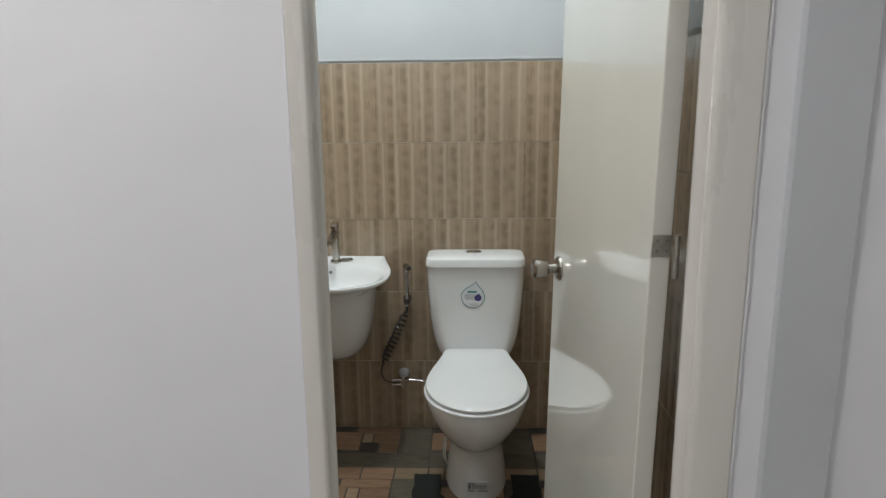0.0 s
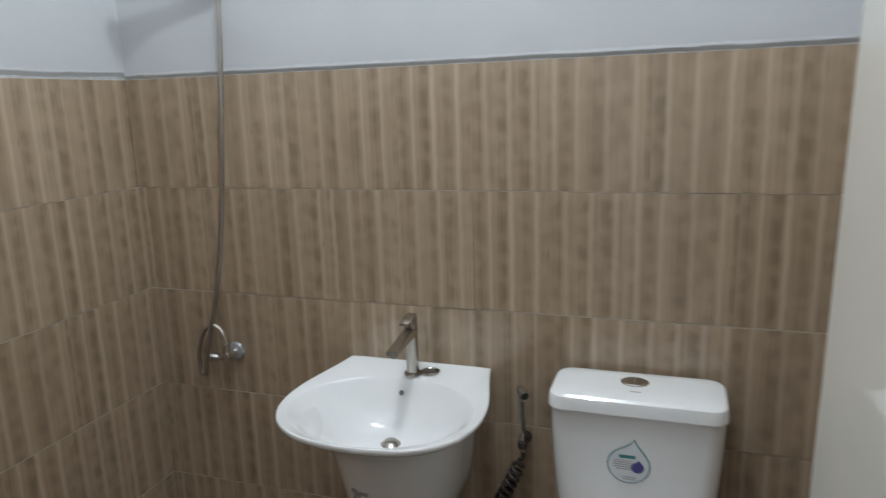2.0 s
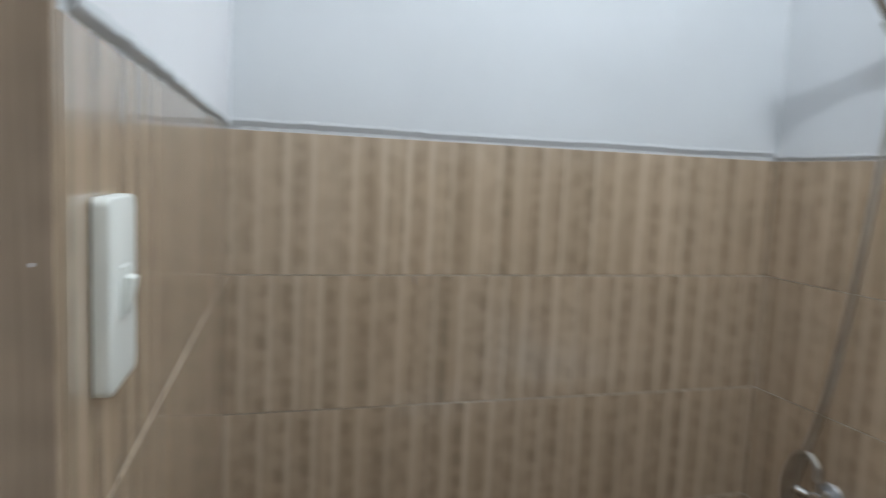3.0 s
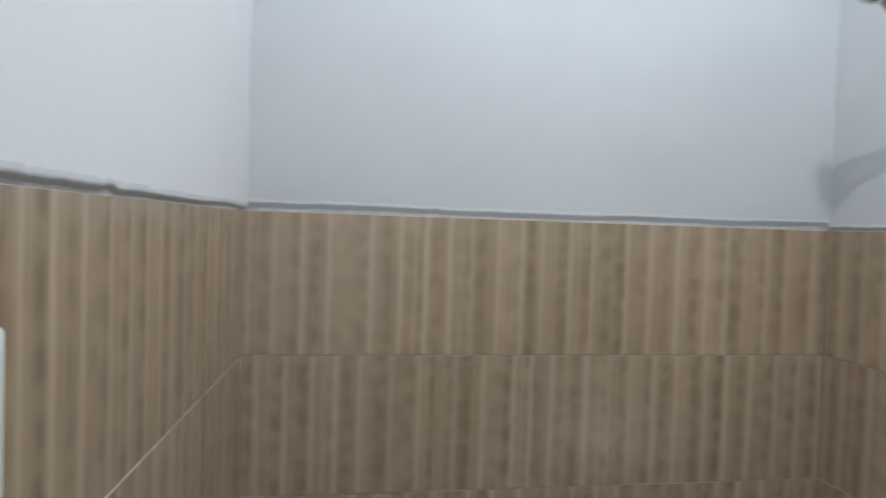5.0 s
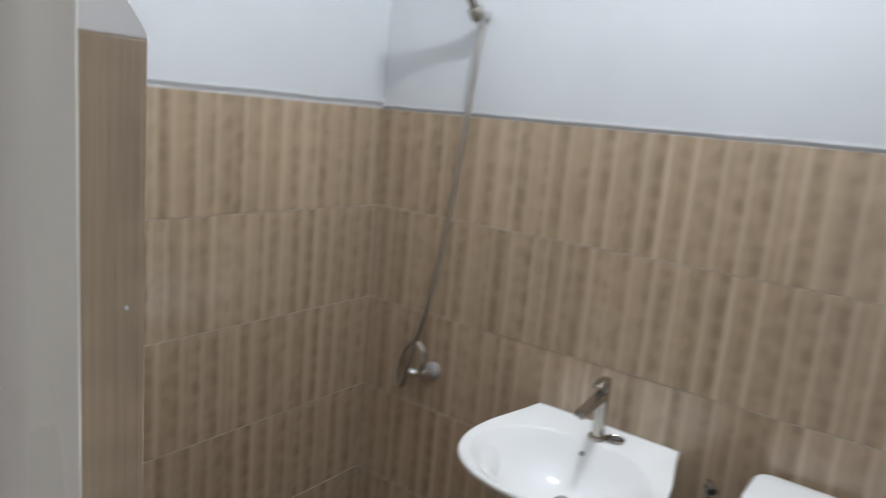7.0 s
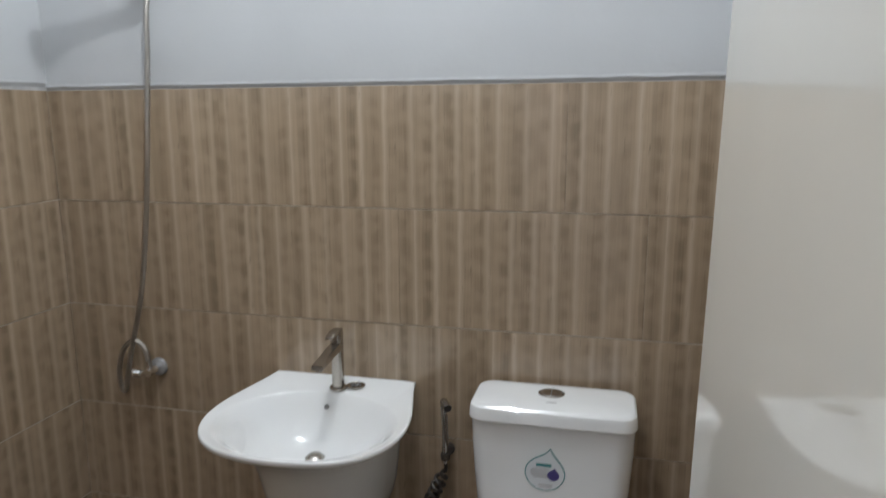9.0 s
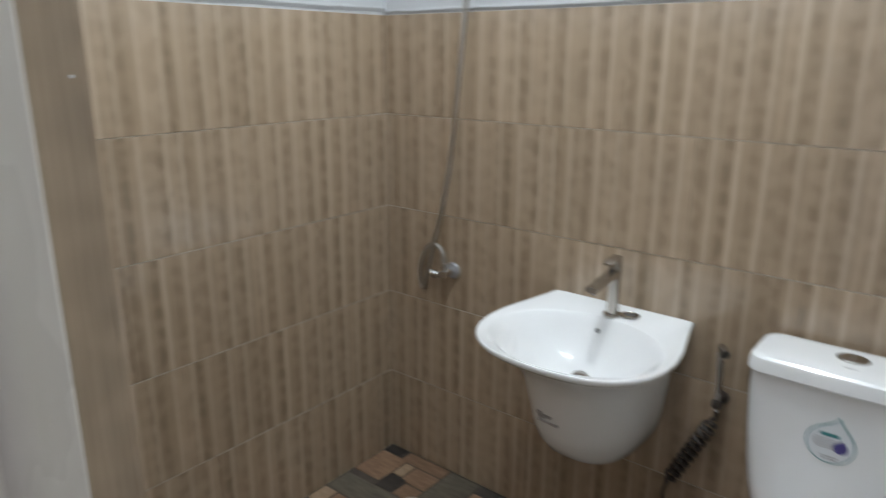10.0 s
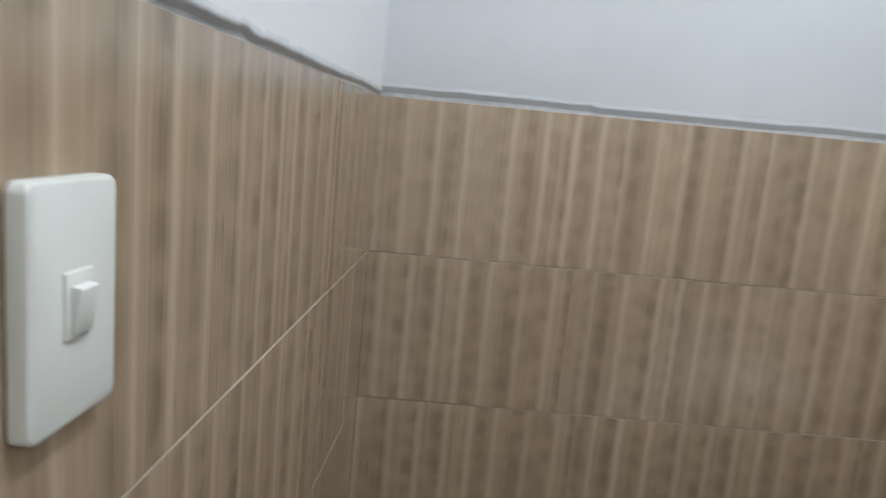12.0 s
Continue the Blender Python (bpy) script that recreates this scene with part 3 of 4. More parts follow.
def toilet():
    t = thing("toilet", pose(TX, 0, 0), "white ceramic close-coupled toilet with its lid down", "toilet")

    def shelf(hw, front, z, r=0.045, back=-0.022):
        return [(x, y, z) for x, y in rounded_rect(hw, back, front, r, 7)]

    body = [shelf(hw, front, z, r) for hw, front, z, r in (
        (0.128, -0.160, 0.388, 0.04), (0.138, -0.172, 0.391, 0.045), (0.144, -0.178, 0.402, 0.045), (0.154, -0.181, 0.432, 0.045), (0.163, -0.182, 0.470, 0.045),
        (0.172, -0.183, 0.530, 0.045), (0.178, -0.183, 0.600, 0.042), (0.183, -0.183, 0.680, 0.04), (0.185, -0.183, 0.7455, 0.038))]
    part("tank", loft(bmesh.new(), body), "ceramic", t)
    cover = [shelf(hw, front, z, r, back) for hw, front, z, r, back in (
        (0.183, -0.184, 0.7460, 0.034, -0.022), (0.1880, -0.1935, 0.7470, 0.036, -0.022), (0.1890, -0.1945, 0.7495, 0.037, -0.022), (0.1880, -0.1925, 0.7680, 0.037, -0.022),
        (0.1860, -0.1895, 0.7765, 0.037, -0.023), (0.1815, -0.1840, 0.7812, 0.037, -0.027), (0.1700, -0.1740, 0.7838, 0.034, -0.036), (0.1200, -0.1300, 0.7855, 0.030, -0.055))]
    part("tank_lid", loft(bmesh.new(), cover), "ceramic", t, "white ceramic tank lid", sharp=24)
    button = part("flush_button", turned([(0.0275, 0), (0.0275, 0.003), (0.025, 0.0045), (0.0245, 0.003), (0.0235, 0.0045), (0.012, 0.0055), (0.003, 0.0055)], 32), "steel", t, "oval steel dual flush button", pose(-0.006, -0.094, 0.7848) @ Matrix.Diagonal((1.12, 0.92, 1, 1)))
    part("button_split", boxed(-0.0006, 0.0006, -0.022, 0.022, 0.0045, 0.0060), "dark_ink", button)
    part("lid_mark", boxed(-0.014, 0.010, -0.146, -0.143, 0.7835, 0.7858), "ink", t, "small grey print")
    # pan: rim, bowl and foot in one casting
    pan = [egg(-0.700, 0.172, -0.10, 0.125, 0.386), egg(-0.705, 0.1775, -0.09, 0.128, 0.376), egg(-0.700, 0.173, -0.08, 0.126, 0.352), egg(-0.690, 0.166, -0.07, 0.120, 0.322), egg(-0.668, 0.152, -0.06, 0.112, 0.285),
           egg(-0.636, 0.133, -0.06, 0.102, 0.247), egg(-0.598, 0.114, -0.06, 0.094, 0.217), egg(-0.565, 0.098, -0.06, 0.088, 0.196), egg(-0.545, 0.092, -0.06, 0.088, 0.168), egg(-0.548, 0.096, -0.06, 0.090, 0.12),
           egg(-0.556, 0.104, -0.06, 0.094, 0.06), egg(-0.562, 0.110, -0.06, 0.098, 0.015), egg(-0.564, 0.111, -0.06, 0.098, 0.001)]
    part("pan", loft(bmesh.new(), pan[::-1]), "ceramic", t, sharp=60)
    ring = [egg(front, hw, back, back_hw, z) for front, hw, back, back_hw, z in (
        (-0.708, 0.1765, -0.155, 0.118, 0.3885), (-0.714, 0.1800, -0.150, 0.120, 0.3925), (-0.714, 0.1800, -0.150, 0.120, 0.3995), (-0.706, 0.1755, -0.155, 0.118, 0.4030))]
    part("seat", loft(bmesh.new(), ring), "seat", t, "white plastic seat ring")
    cover = [egg(front, hw, back, back_hw, z) for front, hw, back, back_hw, z in (
        (-0.698, 0.1705, -0.150, 0.115, 0.4055), (-0.705, 0.1745, -0.146, 0.118, 0.4080), (-0.706, 0.1750, -0.145, 0.118, 0.4150), (-0.700, 0.1720, -0.150, 0.116, 0.4190), (-0.660, 0.1500, -0.170, 0.108, 0.4215), (-0.550, 0.0800, -0.250, 0.060, 0.4225))]
    part("lid", loft(bmesh.new(), cover), "seat", t, "closed white plastic lid")
    for x in (-0.075, 0.075):
        part("hinge", tube([(x - 0.016, -0.142, 0.408), (x + 0.016, -0.142, 0.408)], 0.0085, 12), "seat", t)
    # sealant and trap edge beside the foot
    part("base_strip", tube(glide([(-0.108, -0.30, 0.004), (-0.118, -0.33, 0.05), (-0.116, -0.34, 0.11), (-0.100, -0.33, 0.165)], 6), 0.006, 8), "plastic", t, "white sealing strip")
    # drop-shaped sticker on the tank
    st = pose(-0.010, -0.1835, 0.634, 0, 0, 0)

    def drop(r):
        """A drop with its tip bent to one side: swept in on one flank, full on the other."""
        corners = ((0.24, 1.30), (0.42, 0.98), (0.72, 0.60), (0.94, 0.24), (1.0, -0.12), (0.90, -0.46), (0.62, -0.80), (0.20, -0.98), (-0.25, -0.97), (-0.65, -0.77), (-0.92, -0.40), (-1.0, 0.0), (-0.88, 0.38), (-0.55, 0.70), (-0.12, 0.94), (0.12, 1.13), (0.24, 1.30))
        return [(p.x * r, p.y * r) for p in glide([(x, z, 0) for x, z in corners], 3)[:-1]]

    stick = part("sticker", plate(drop(0.0455), -0.0016, 0.002), "teal", t, "drop-shaped sticker with a teal outline", st)
    part("sticker_field", plate(drop(0.0430), -0.0022, 0.001), "sticker", stick)
    part("small_drop", plate([(x + 0.019, z - 0.005) for x, z in drop(0.0135)], -0.0027, 0.0), "violet", stick)
    for x0, x1, z0, z1, ink in ((-0.020, 0.0145, 0.014, 0.0215, "teal"), (-0.029, 0.009, 0.0075, 0.0090, "ink"), (-0.032, 0.006, 0.0025, 0.0045, "ink"), (-0.032, 0.006, -0.0025, -0.0005, "ink"), (-0.031, 0.005, -0.0075, -0.0055, "ink"), (-0.025, 0.010, -0.0125, -0.0105, "ink"), (-0.014, 0.018, -0.031, -0.029, "ink"), (-0.012, 0.016, -0.036, -0.034, "ink")):
        part("printed_bar", boxed(x0, x1, -0.0027, 0.0, z0, z1), ink, stick)
    foot = pose(0.005, -0.5565, 0.062, 5, 0, 0)
    lab = part("base_label", boxed(-0.036, 0.036, -0.0012, 0.004, -0.018, 0.020), "sticker", t, "small printed label", foot)
    for x0, x1, z0, z1 in ((-0.033, -0.010, 0.012, 0.016), (-0.033, -0.026, -0.006, 0.008), (-0.022, 0.030, 0.003, 0.006), (-0.022, 0.028, -0.004, -0.002), (-0.034, 0.034, -0.017, -0.014)):
        part("printed_bar", boxed(x0, x1, -0.0018, 0.0, z0, z1), "dark_ink", lab)


def toilet_mat():
    rng = random.Random(5)
    bm = bmesh.new()
    outer = [(0.225, -0.395), (0.225, -0.76), (0.18, -0.80), (-0.18, -0.80), (-0.225, -0.76), (-0.225, -0.395), (-0.128, -0.395), (-0.128, -0.52), (-0.09, -0.585), (0.0, -0.605), (0.09, -0.585), (0.128, -0.52), (0.128, -0.395)]
    fine = []
    for (x0, y0), (x1, y1) in zip(outer, [*outer[1:], outer[0]]):
        n = max(2, int(math.hypot(x1 - x0, y1 - y0) / 0.02))
        fine += [(x0 + (x1 - x0) * k / n + rng.uniform(-1, 1) * 0.003, y0 + (y1 - y0) * k / n + rng.uniform(-1, 1) * 0.003) for k in range(n)]
    loft(bm, [[(x, y, 0.003) for x, y in fine], [(x, y, 0.010) for x, y in fine], [(x * 0.995, -0.6 + (y + 0.6) * 0.99, 0.014) for x, y in fine]])
    ob = new("toilet_mat", mesh_of("toilet_mat", bm, "mat"))
    ob.matrix_world = pose(TX, 0, 0.001)
    tagged(ob, "dark green mat round the toilet foot", "mat")


toilet()
toilet_mat()


# ------------------------------------------------------------------ bidet spray and angle valve
def bidet_spray():
    b = thing("bidet_spray", pose(1.127, 0, 0.60), "steel hand bidet spray hung on the wall with a coiled hose", "bidet spray")
    part("holder", turned([(0.017, 0), (0.017, 0.004), (0.012, 0.006), (0.010, 0.032)], 20, pose(0, 0, 0, 90, 0, 0)), "coil", b, "dark wall holder", pose(0, -0.001, -0.028))
    part("holder_ring", turned([(0.011, 0), (0.0125, 0.002), (0.0125, 0.016), (0.011, 0.018)], 18), "coil", b, m=pose(0, -0.040, -0.040))
    part("handle", tube(glide([(0, -0.040, -0.050), (0, -0.042, 0.0), (0, -0.050, 0.06), (0, -0.060, 0.115)], 5), [0.0058] * 5 + [0.0064] * 6 + [0.0074] * 5, 14), "chrome", b)
    part("trigger", boxed(-0.0035, 0.0035, -0.003, 0.003, -0.045, 0.045, bevel=0.002), "steel", b, m=pose(0.009, -0.060, 0.05, 8, 0, 0))
    head = part("head", turned([(0.010, -0.012), (0.0145, -0.004), (0.0155, 0.012), (0.0165, 0.034), (0.0165, 0.040)], 20), "steel", b, m=pose(-0.001, -0.050, 0.120, 104, 0, 34) @ Matrix.Scale(0.68, 4))
    part("spray_plate", turned([(0.0150, 0.0395), (0.0150, 0.0412), (0.003, 0.0415)], 20), "black", head)
    pts = []
    start, end = Vector((-0.002, -0.030, -0.075)), Vector((-0.104, -0.030, -0.300))
    way = (end - start).normalized()
    side = way.cross(Vector((0, 1, 0))).normalized()
    for k in range(12 * 16 + 1):
        q = k / (12 * 16)
        a = q * 12 * 2 * math.pi
        r = 0.0150 * min(1, q * 9, (1 - q) * 9)
        pts.append(start + (end - start) * q + r * (math.cos(a) * side + math.sin(a) * Vector((0, 1, 0))))
    lead = glide([(0, -0.040, -0.050), (0.001, -0.038, -0.062), start], 4)
    tail = glide([end, (-0.112, -0.032, -0.335), (-0.100, -0.030, -0.372), (-0.065, -0.030, -0.384), (-0.036, -0.034, -0.374)], 5)
    part("coiled_hose", tube([*lead[:-1], *pts, *tail[1:]], [0.0050] * (len(lead) - 1 + len(pts)) + [0.0034] * (len(tail) - 1), 7), "coil", b, "dark coiled hose")


def angle_valve():
    v = thing("angle_valve", pose(1.106, 0, 0.234), "chrome angle valve with a grey wall flange", "valve")
    part("flange", turned([(0.024, 0), (0.024, 0.004), (0.019, 0.016), (0.013, 0.019)], 24, pose(0, 0, 0, 90, 0, 0)), "flange", v, "grey plastic flange", pose(0, -0.001, 0.012))
    part("body", tube([(0, -0.015, 0.004), (0, -0.060, 0.0)], 0.0105, 14), "chrome", v)
    part("stem", tube([(0, -0.045, 0.016), (0, -0.047, -0.030)], 0.0085, 12), "chrome", v)
    for z in (0.001, -0.019):
        part("handle", tube([(-0.006, -0.047, z), (-0.046, -0.050, z - 0.001)], [0.0062, 0.0042], 10), "chrome", v)
    part("nut", turned([(0.009, 0), (0.0095, 0.001), (0.0095, 0.013), (0.008, 0.014)], 6), "chrome", v, m=pose(0.010, -0.047, 0.002, 0, 90, 0))
    part("supply_hose", tube(glide([(0.022, -0.047, 0.002), (0.06, -0.050, 0.0), (0.11, -0.060, 0.004), (0.175, -0.075, 0.065), (0.20, -0.085, 0.158)], 6), 0.0048, 10), "chrome", v, "braided supply hose")


bidet_spray()
angle_valve()


# ------------------------------------------------------------------ shower
def shower_valve():
    v = thing("shower_valve", pose(0.279, 0, 0.728), "chrome shower stop valve on a pale wall flange", "valve")
    part("flange", turned([(0.027, 0), (0.027, 0.003), (0.024, 0.008), (0.013, 0.011)], 24, pose(0, 0, 0, 90, 0, 0)), "flange", v, "pale grey plastic flange", pose(0, -0.001, 0.0))
    part("body", tube([(0, -0.012, 0), (0, -0.055, -0.002)], 0.0115, 14), "chrome", v)
    part("outlet", tube([(0, -0.042, 0.004), (-0.004, -0.042, 0.032)], 0.0085, 12), "chrome", v)
    part("stem", tube([(0, -0.044, -0.002), (-0.030, -0.050, -0.008)], [0.011, 0.008], 12), "chrome", v)
    part("knob", turned([(0.009, 0), (0.0125, 0.003), (0.0135, 0.022), (0.0115, 0.025), (0.0095, 0.022), (0.003, 0.021)], 16), "chrome", v, m=pose(-0.026, -0.049, -0.007, 0, -80, 22))


BRACKET = Vector((0.356, 0.0, 1.772))
AIM = Vector((-0.0235, -0.146, 0.186)).normalized()


def hand_shower():
    """Handset in its wall bracket, head out of sight above, with a long steel hose."""
    s = thing("hand_shower", Matrix.Translation(BRACKET), "chrome hand shower in a square wall bracket with a steel hose", "shower")
    part("bracket", boxed(-0.019, 0.019, -0.012, -0.0, -0.026, 0.026, bevel=0.003), "chrome", s, m=pose(0, 0.0115, 0))
    part("bracket_arm", tube([(0, 0.0, 0), (0, -0.040, -0.002)], 0.012, 16), "chrome", s)
    turn = AIM.to_track_quat("Z", "Y").to_matrix().to_4x4()
    at = Matrix.Translation((-0.006, -0.050, 0.0)) @ turn
    part("cradle", turned([(0.017, -0.018), (0.0205, -0.015), (0.0205, 0.012), (0.018, 0.016)], 20), "plate", s, m=at)
    part("handle", turned([(0.009, -0.030), (0.0125, -0.024), (0.0145, 0.02), (0.0135, 0.10), (0.0145, 0.19), (0.017, 0.215), (0.013, 0.23)], 18), "chrome", s, m=at)
    part("shower_head", turned([(0.012, 0.03), (0.030, 0.018), (0.036, 0.006), (0.036, 0.0), (0.032, -0.003)], 28), "chrome", s, m=at @ pose(0, 0, 0.235) @ pose(0, 0, 0, 68, 0, 40))
    start = at @ Vector((0, 0, -0.030))
    b = BRACKET
    line = [start, start - AIM * 0.010 + Vector((0, 0, -0.014)), (-0.004, -0.031, -0.09), (-0.008, -0.036, -0.20), (-0.017, -0.043, -0.35), (-0.034, -0.050, -0.55), (-0.065, -0.048, -0.75), (-0.097, -0.046, -0.88),
            (-0.130, -0.044, -0.985), (-0.157, -0.040, -1.080), (-0.169, -0.036, -1.112), (-0.180, -0.036, -1.098), (-0.180, -0.038, -1.045), (-0.157, -0.040, -0.984), (-0.120, -0.042, -0.958), (-0.090, -0.042, -0.976), (-0.081, -0.042, -1.012)]
    pts = glide(line, 60)
    rad = [0.0066 + (0.0003 if k % 4 < 2 else 0.0) for k in range(len(pts))]
    part("hose", tube(pts, rad, 9), "hose", s, "ribbed flexible steel hose", sharp=180)


shower_valve()
hand_shower()


def floor_drain():
    d = thing("floor_drain", pose(0.30, -0.235, 0.0), "round steel floor drain", "drain")
    part("rim", turned([(0.046, 0.003), (0.047, 0.006), (0.040, 0.008), (0.036, 0.005)], 28), "plate", d)
    part("dome", turned([(0.034, 0.004), (0.033, 0.010), (0.022, 0.017), (0.006, 0.019)], 24), "coil", d)


floor_drain()


# ------------------------------------------------------------------ light switch
def light_switch():
    s = thing("light_switch", MF @ pose(1.005, 0.0, 1.3435, 0, 0, 180), "white plastic rocker light switch on the tiled wall", "light switch")
    # black block painted in for the shade of the gap behind the plate
    part("gap_shade", boxed(-0.0335, 0.0335, -0.0030, -0.0002, -0.0575, 0.0575, bevel=0.001), "black", s, "black block for the shaded gap behind the plate")

    def outline(hw, hh, y):
        return [(x, y, z) for x, z in rounded_rect(hw, hh, -hh, 0.006, 5)]

    # plate with rounded corners and a soft front edge
    part("cover_plate", loft(bmesh.new(), [outline(0.0365, 0.0605, -0.0016), outline(0.0365, 0.0605, -0.0095), outline(0.0358, 0.0598, -0.0110), outline(0.0345, 0.0585, -0.0118)]), "plastic", s, sharp=30)
    part("surround", boxed(-0.0115, 0.0115, -0.0135, -0.0105, -0.0165, 0.0165, bevel=0.0008), "plastic", s)
    part("rocker", boxed(-0.0078, 0.0078, -0.0178, -0.0115, -0.012, 0.012, bevel=0.0014), "plastic", s, m=pose(0.0, 0, 0, 9, 0, 0))


light_switch()


# ------------------------------------------------------------------ lamps of the place
def ceiling_lamp(place, label):
    c = thing("ceiling_lamp", Matrix.Translation(place), label, "ceiling lamp")
    part("rose", turned([(0.055, 0), (0.055, -0.012), (0.03, -0.03), (0.018, -0.034)], 24), "plastic", c)
    part("socket", turned([(0.018, -0.034), (0.019, -0.04), (0.019, -0.07), (0.016, -0.074)], 20), "plastic", c)


ceiling_lamp((1.0, -0.62, CEIL), "white ceiling lamp holder in the bathroom")
ceiling_lamp((0.15, -2.85, 2.85), "white ceiling lamp holder in the hall")

# ------------------------------------------------------------------ floor pieces
floor = structure("floor", boxed(-0.004, XR + 0.004, -1.62, 0.004, -0.1, -0.003), ("floor_base",), "bathroom floor of mixed brown and grey collage tiles", "floor")
UNIT = (  # x0, x1, y0, y1 in cm from the unit's back left corner, material
    (0.2, 6.2, 0.2, 3.2, "coal"), (6.8, 20.2, 0.2, 4.0, "tan"), (0.2, 8.6, 3.7, 14.2, "tan"), (9.1, 12.0, 4.5, 9.6, "sand"), (12.5, 20.2, 4.5, 10.6, "tan"),
    (9.1, 14.2, 10.1, 15.9, "coal"), (14.7, 20.2, 11.1, 15.9, "tan"), (20.7, 29.7, 0.2, 15.9, "slate"), (0.2, 29.7, 16.4, 23.6, "slate"),
    (0.2, 4.2, 24.1, 29.7, "sand"), (4.7, 11.2, 24.1, 29.7, "tan"), (11.7, 20.4, 24.1, 29.7, "tan"), (20.9, 29.7, 24.1, 29.7, "sand"),
)
FU = 1.36          # a unit is 0.41 m wide
floor_meshes = {}


def slab_data(x0, x1, y0, y1, z0, z1, b):
    """Corners and faces of a bevelled slab, open below."""
    v = [(x0, y0, z0), (x1, y0, z0), (x1, y1, z0), (x0, y1, z0), (x0, y0, z1 - b), (x1, y0, z1 - b), (x1, y1, z1 - b), (x0, y1, z1 - b),
         (x0 + b, y0 + b, z1), (x1 - b, y0 + b, z1), (x1 - b, y1 - b, z1), (x0 + b, y1 - b, z1)]
    f = [(8, 9, 10, 11)]
    for k in range(4):
        j = (k + 1) % 4
        f += [(k, j, 4 + j, 4 + k), (4 + k, 4 + j, 8 + j, 8 + k)]
    return v, f


def floor_pieces():
    rng = random.Random(11)
    rest = {}
    for gx in range(5):
        for gy in range(4):
            for n, (a, b, c, d, mat) in enumerate(UNIT):
                x0, x1 = FU * (gx * 0.30 + a / 100), min(FU * (gx * 0.30 + b / 100), XR - 0.002)
                y1, y0 = FU * (-gy * 0.30 - c / 100), FU * (-gy * 0.30 - d / 100)
                if x1 - x0 < 0.012 or y0 < -1.36:
                    continue
                tall = -0.0005 + rng.uniform(-0.0006, 0.0012)
                if gy < 3:
                    key = (n, round(x1 - x0, 4))
                    if key not in floor_meshes:
                        v, f = slab_data(0, x1 - x0, 0, y1 - y0, -0.006, 0.0, 0.0012)
                        me = bpy.data.meshes.new("floor_tile")
                        me.from_pydata(v, [], f)
                        me.materials.append(M[mat])
                        floor_meshes[key] = me
                    ob = new("floor_tile", floor_meshes[key])
                    ob.parent = floor
                    ob.location = (x0, y0, tall)
                else:
                    v, f = slab_data(x0, x1, y0, y1, -0.006, tall, 0.0012)
                    vs, fs = rest.setdefault(mat, ([], []))
                    fs += [tuple(i + len(vs) for i in q) for q in f]
                    vs += v
    for mat, (v, f) in rest.items():
        me = bpy.data.meshes.new("floor_tiles")
        me.from_pydata(v, [], f)
        me.materials.append(M[mat])
        ob = new("floor_tiles", me)
        ob.parent = floor
        tagged(ob, kind="stuff")


floor_pieces()

# ------------------------------------------------------------------ wall tiles
tile_meshes = {}
GAP = 0.0009
TIGHT = 0.0002      # the upright joints are butted


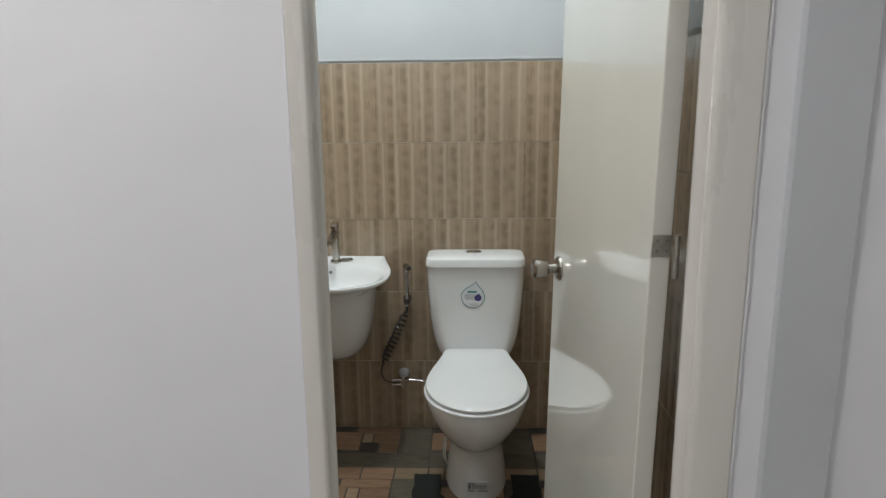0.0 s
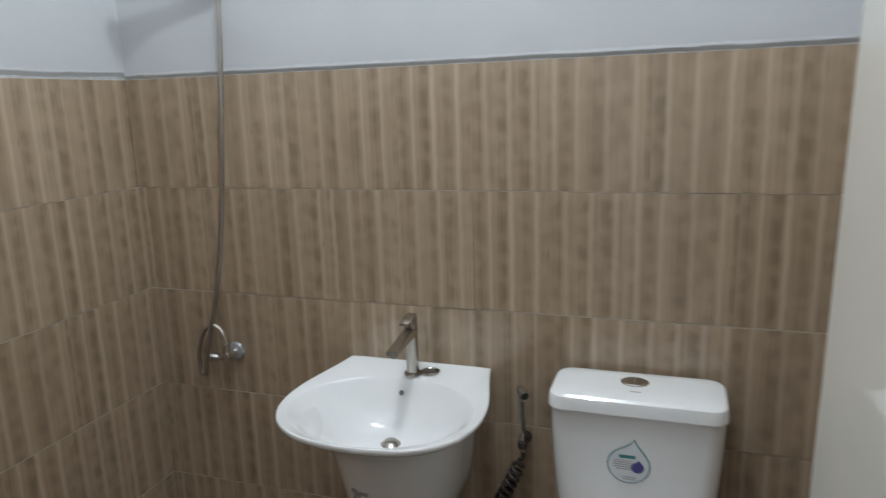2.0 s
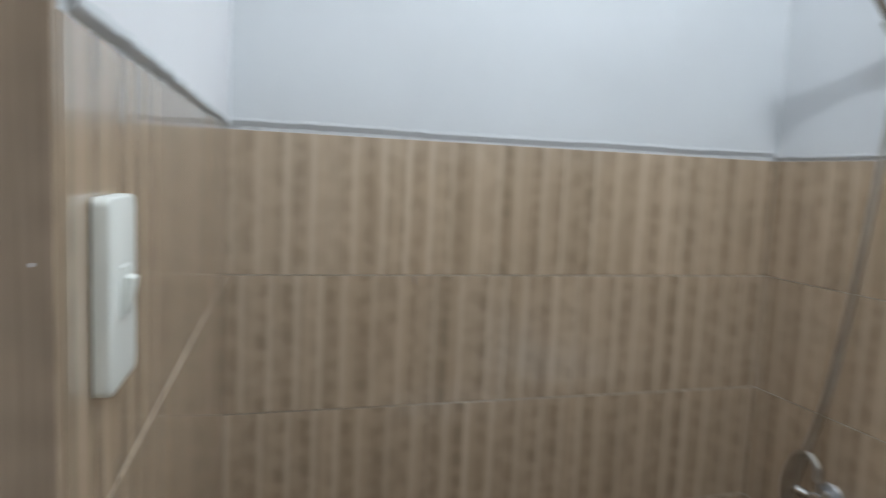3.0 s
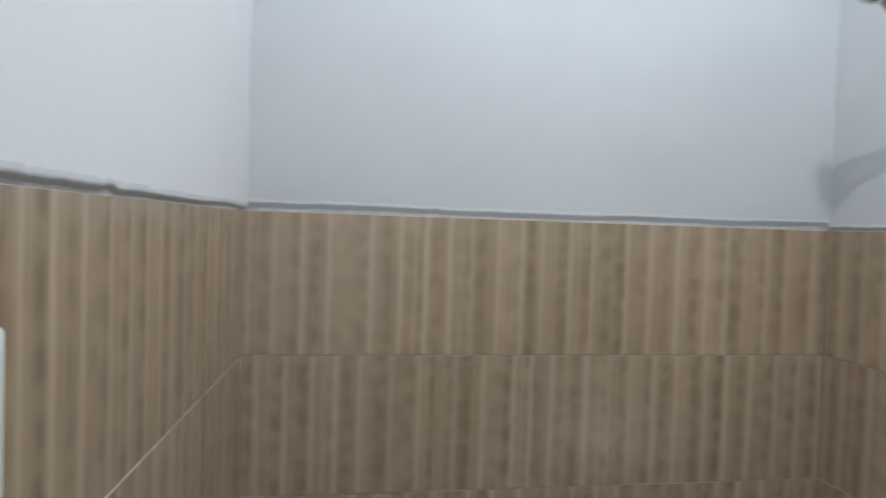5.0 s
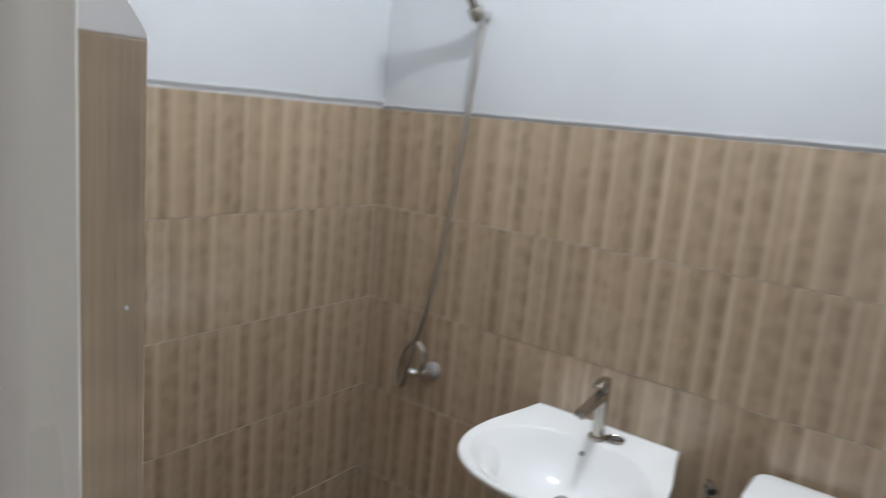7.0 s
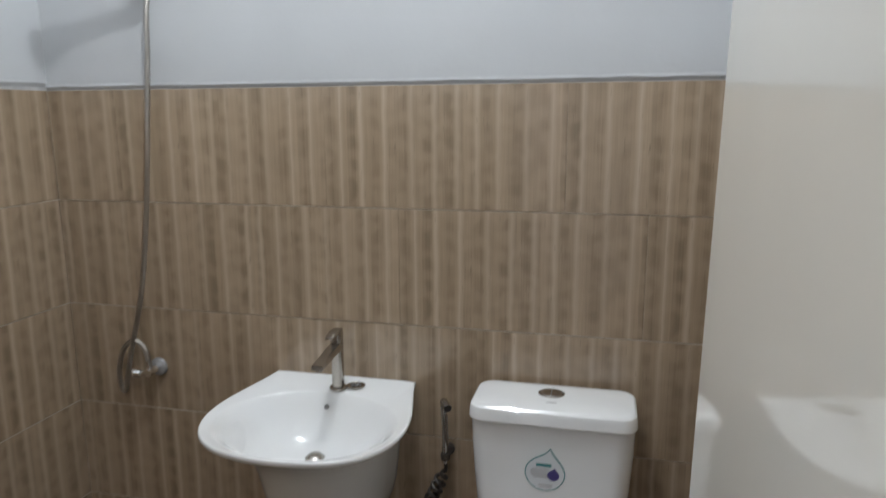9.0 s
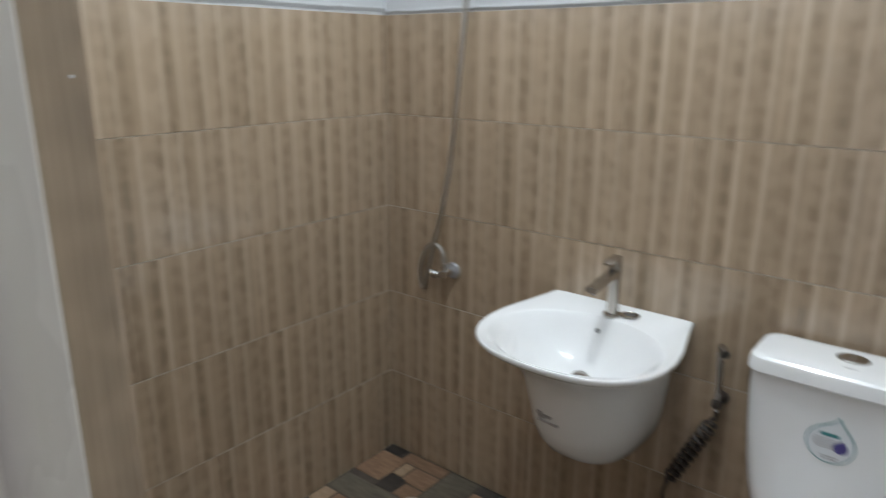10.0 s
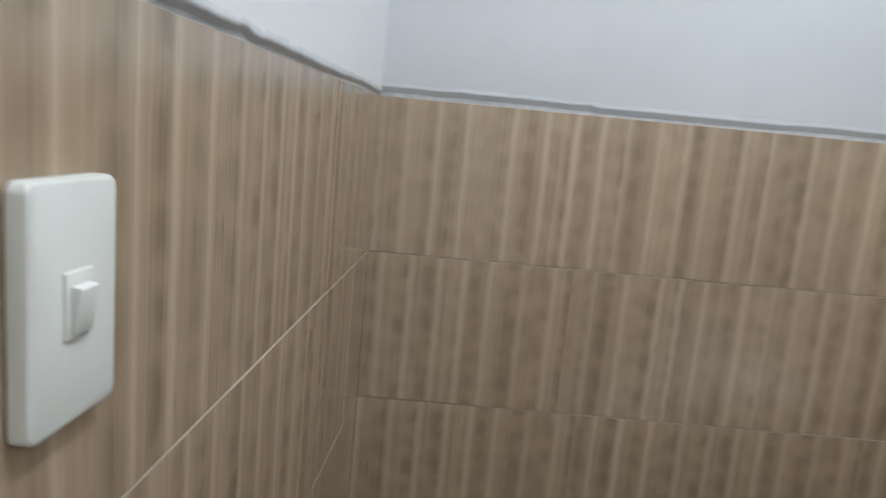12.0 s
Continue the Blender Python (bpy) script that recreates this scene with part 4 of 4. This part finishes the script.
def lay_tiles(wall, m, x0, x1, starts, flip=False, z_rows=5, seed=0):
    """Courses of tiles on a wall. starts: where a joint lies in each course, from the top down; m puts x along the wall, z up and the glazed face to -y."""
    rng = random.Random(seed)
    for r in range(z_rows):
        z = H - ROW * (r + 1)
        first = starts[r % len(starts)]
        k0 = math.floor((x0 - first) / LONG)
        k = k0
        while first + k * LONG < x1 - 0.004:
            a, b = max(x0, first + k * LONG), min(x1, first + (k + 1) * LONG)
            base = first + k * LONG
            k += 1
            if b - a < 0.01:
                continue
            key = (round(a - base, 4), round(b - base, 4))
            if key not in tile_meshes:
                v, f = slab_data(key[0] + TIGHT, key[1] - TIGHT, GAP, ROW - GAP, 0.0, 0.0045, 0.0004)
                me = bpy.data.meshes.new("tile")
                # upright, glazed face to -y
                me.from_pydata([(p[0], -p[2], p[1]) for p in v], [], [q[::-1] for q in f])
                me.materials.append(M["tile"])
                me.materials.append(M["tile_edge"])   # raw edges, wiped with grout, colour lightened as if lips caught light
                for face in (1, 2, 5, 6):             # lower and upper edges
                    me.polygons[face].material_index = 1
                tile_meshes[key] = me
            ob = new("tile", tile_meshes[key])
            ob.parent = wall
            ob.matrix_parent_inverse = wall.matrix_world.inverted()
            ob.matrix_basis = m @ pose(base, 0.0045 + rng.uniform(-0.0003, 0.0005), z, rng.uniform(-0.08, 0.08), 0, rng.uniform(-0.06, 0.06))


lay_tiles(wall_back, MB, 0.0, XR, (0.21, 0.40, 0.0, 0.22, 0.41), seed=21)
lay_tiles(wall_left, ML, -1.352, 0.0, (-1.147, -0.947, -0.905, -1.147, -0.70), seed=22)
lay_tiles(wall_right, MR, 0.0, 1.47, (0.3, 0.1, 0.45, 0.2, 0.0), seed=23)
MFI = MF @ pose(0, 0, 0, 0, 0, 180)
lay_tiles(wall_front, MFI, -1.0885, 0.0, (-0.966, -0.75, -0.966, -0.55, -0.85), seed=24)
lay_tiles(wall_front, MFI, -(XR + 0.004), -(OPEN_R + 0.006), (-1.9, -1.9, -1.9), seed=25)


def reveal_tiles():
    """Narrow cut tiles that line the doorway's edge."""
    for z0, z1 in ((0.0, 0.92), (0.92, H + 0.02)):
        v, f = slab_data(GAP, 0.0440 - GAP, GAP, z1 - z0 - GAP, 0.0, 0.0085, 0.0012)
        me = bpy.data.meshes.new("edge_tile")
        me.from_pydata([(p[0], -p[2], p[1]) for p in v], [], [q[::-1] for q in f])
        me.materials.append(M["tile"])
        ob = new("edge_tile", me)
        ob.parent = wall_front
        ob.matrix_parent_inverse = wall_front.matrix_world.inverted()
        ob.matrix_basis = MF @ pose(1.0885, -0.0440, z0, 0, 0, 90)


reveal_tiles()


def wall_marks():
    """A chipped notch in a tile edge, and a dried paint speck on the doorway's edge."""
    part("chip", boxed(-0.0011, 0.0011, -0.0008, 0.002, -0.011, 0.006), "dark_ink", wall_left, m=pose(-0.949, 0, 1.1925, 0, 4, 0))
    for z, y in ((1.372, -0.012),):
        part("paint_speck", turned([(0.0013, 0), (0.001, 0.0004), (0.0003, 0.0006)], 8), "outer", wall_front, m=pose(1.0969, y, z, 0, 90, 0))


wall_marks()
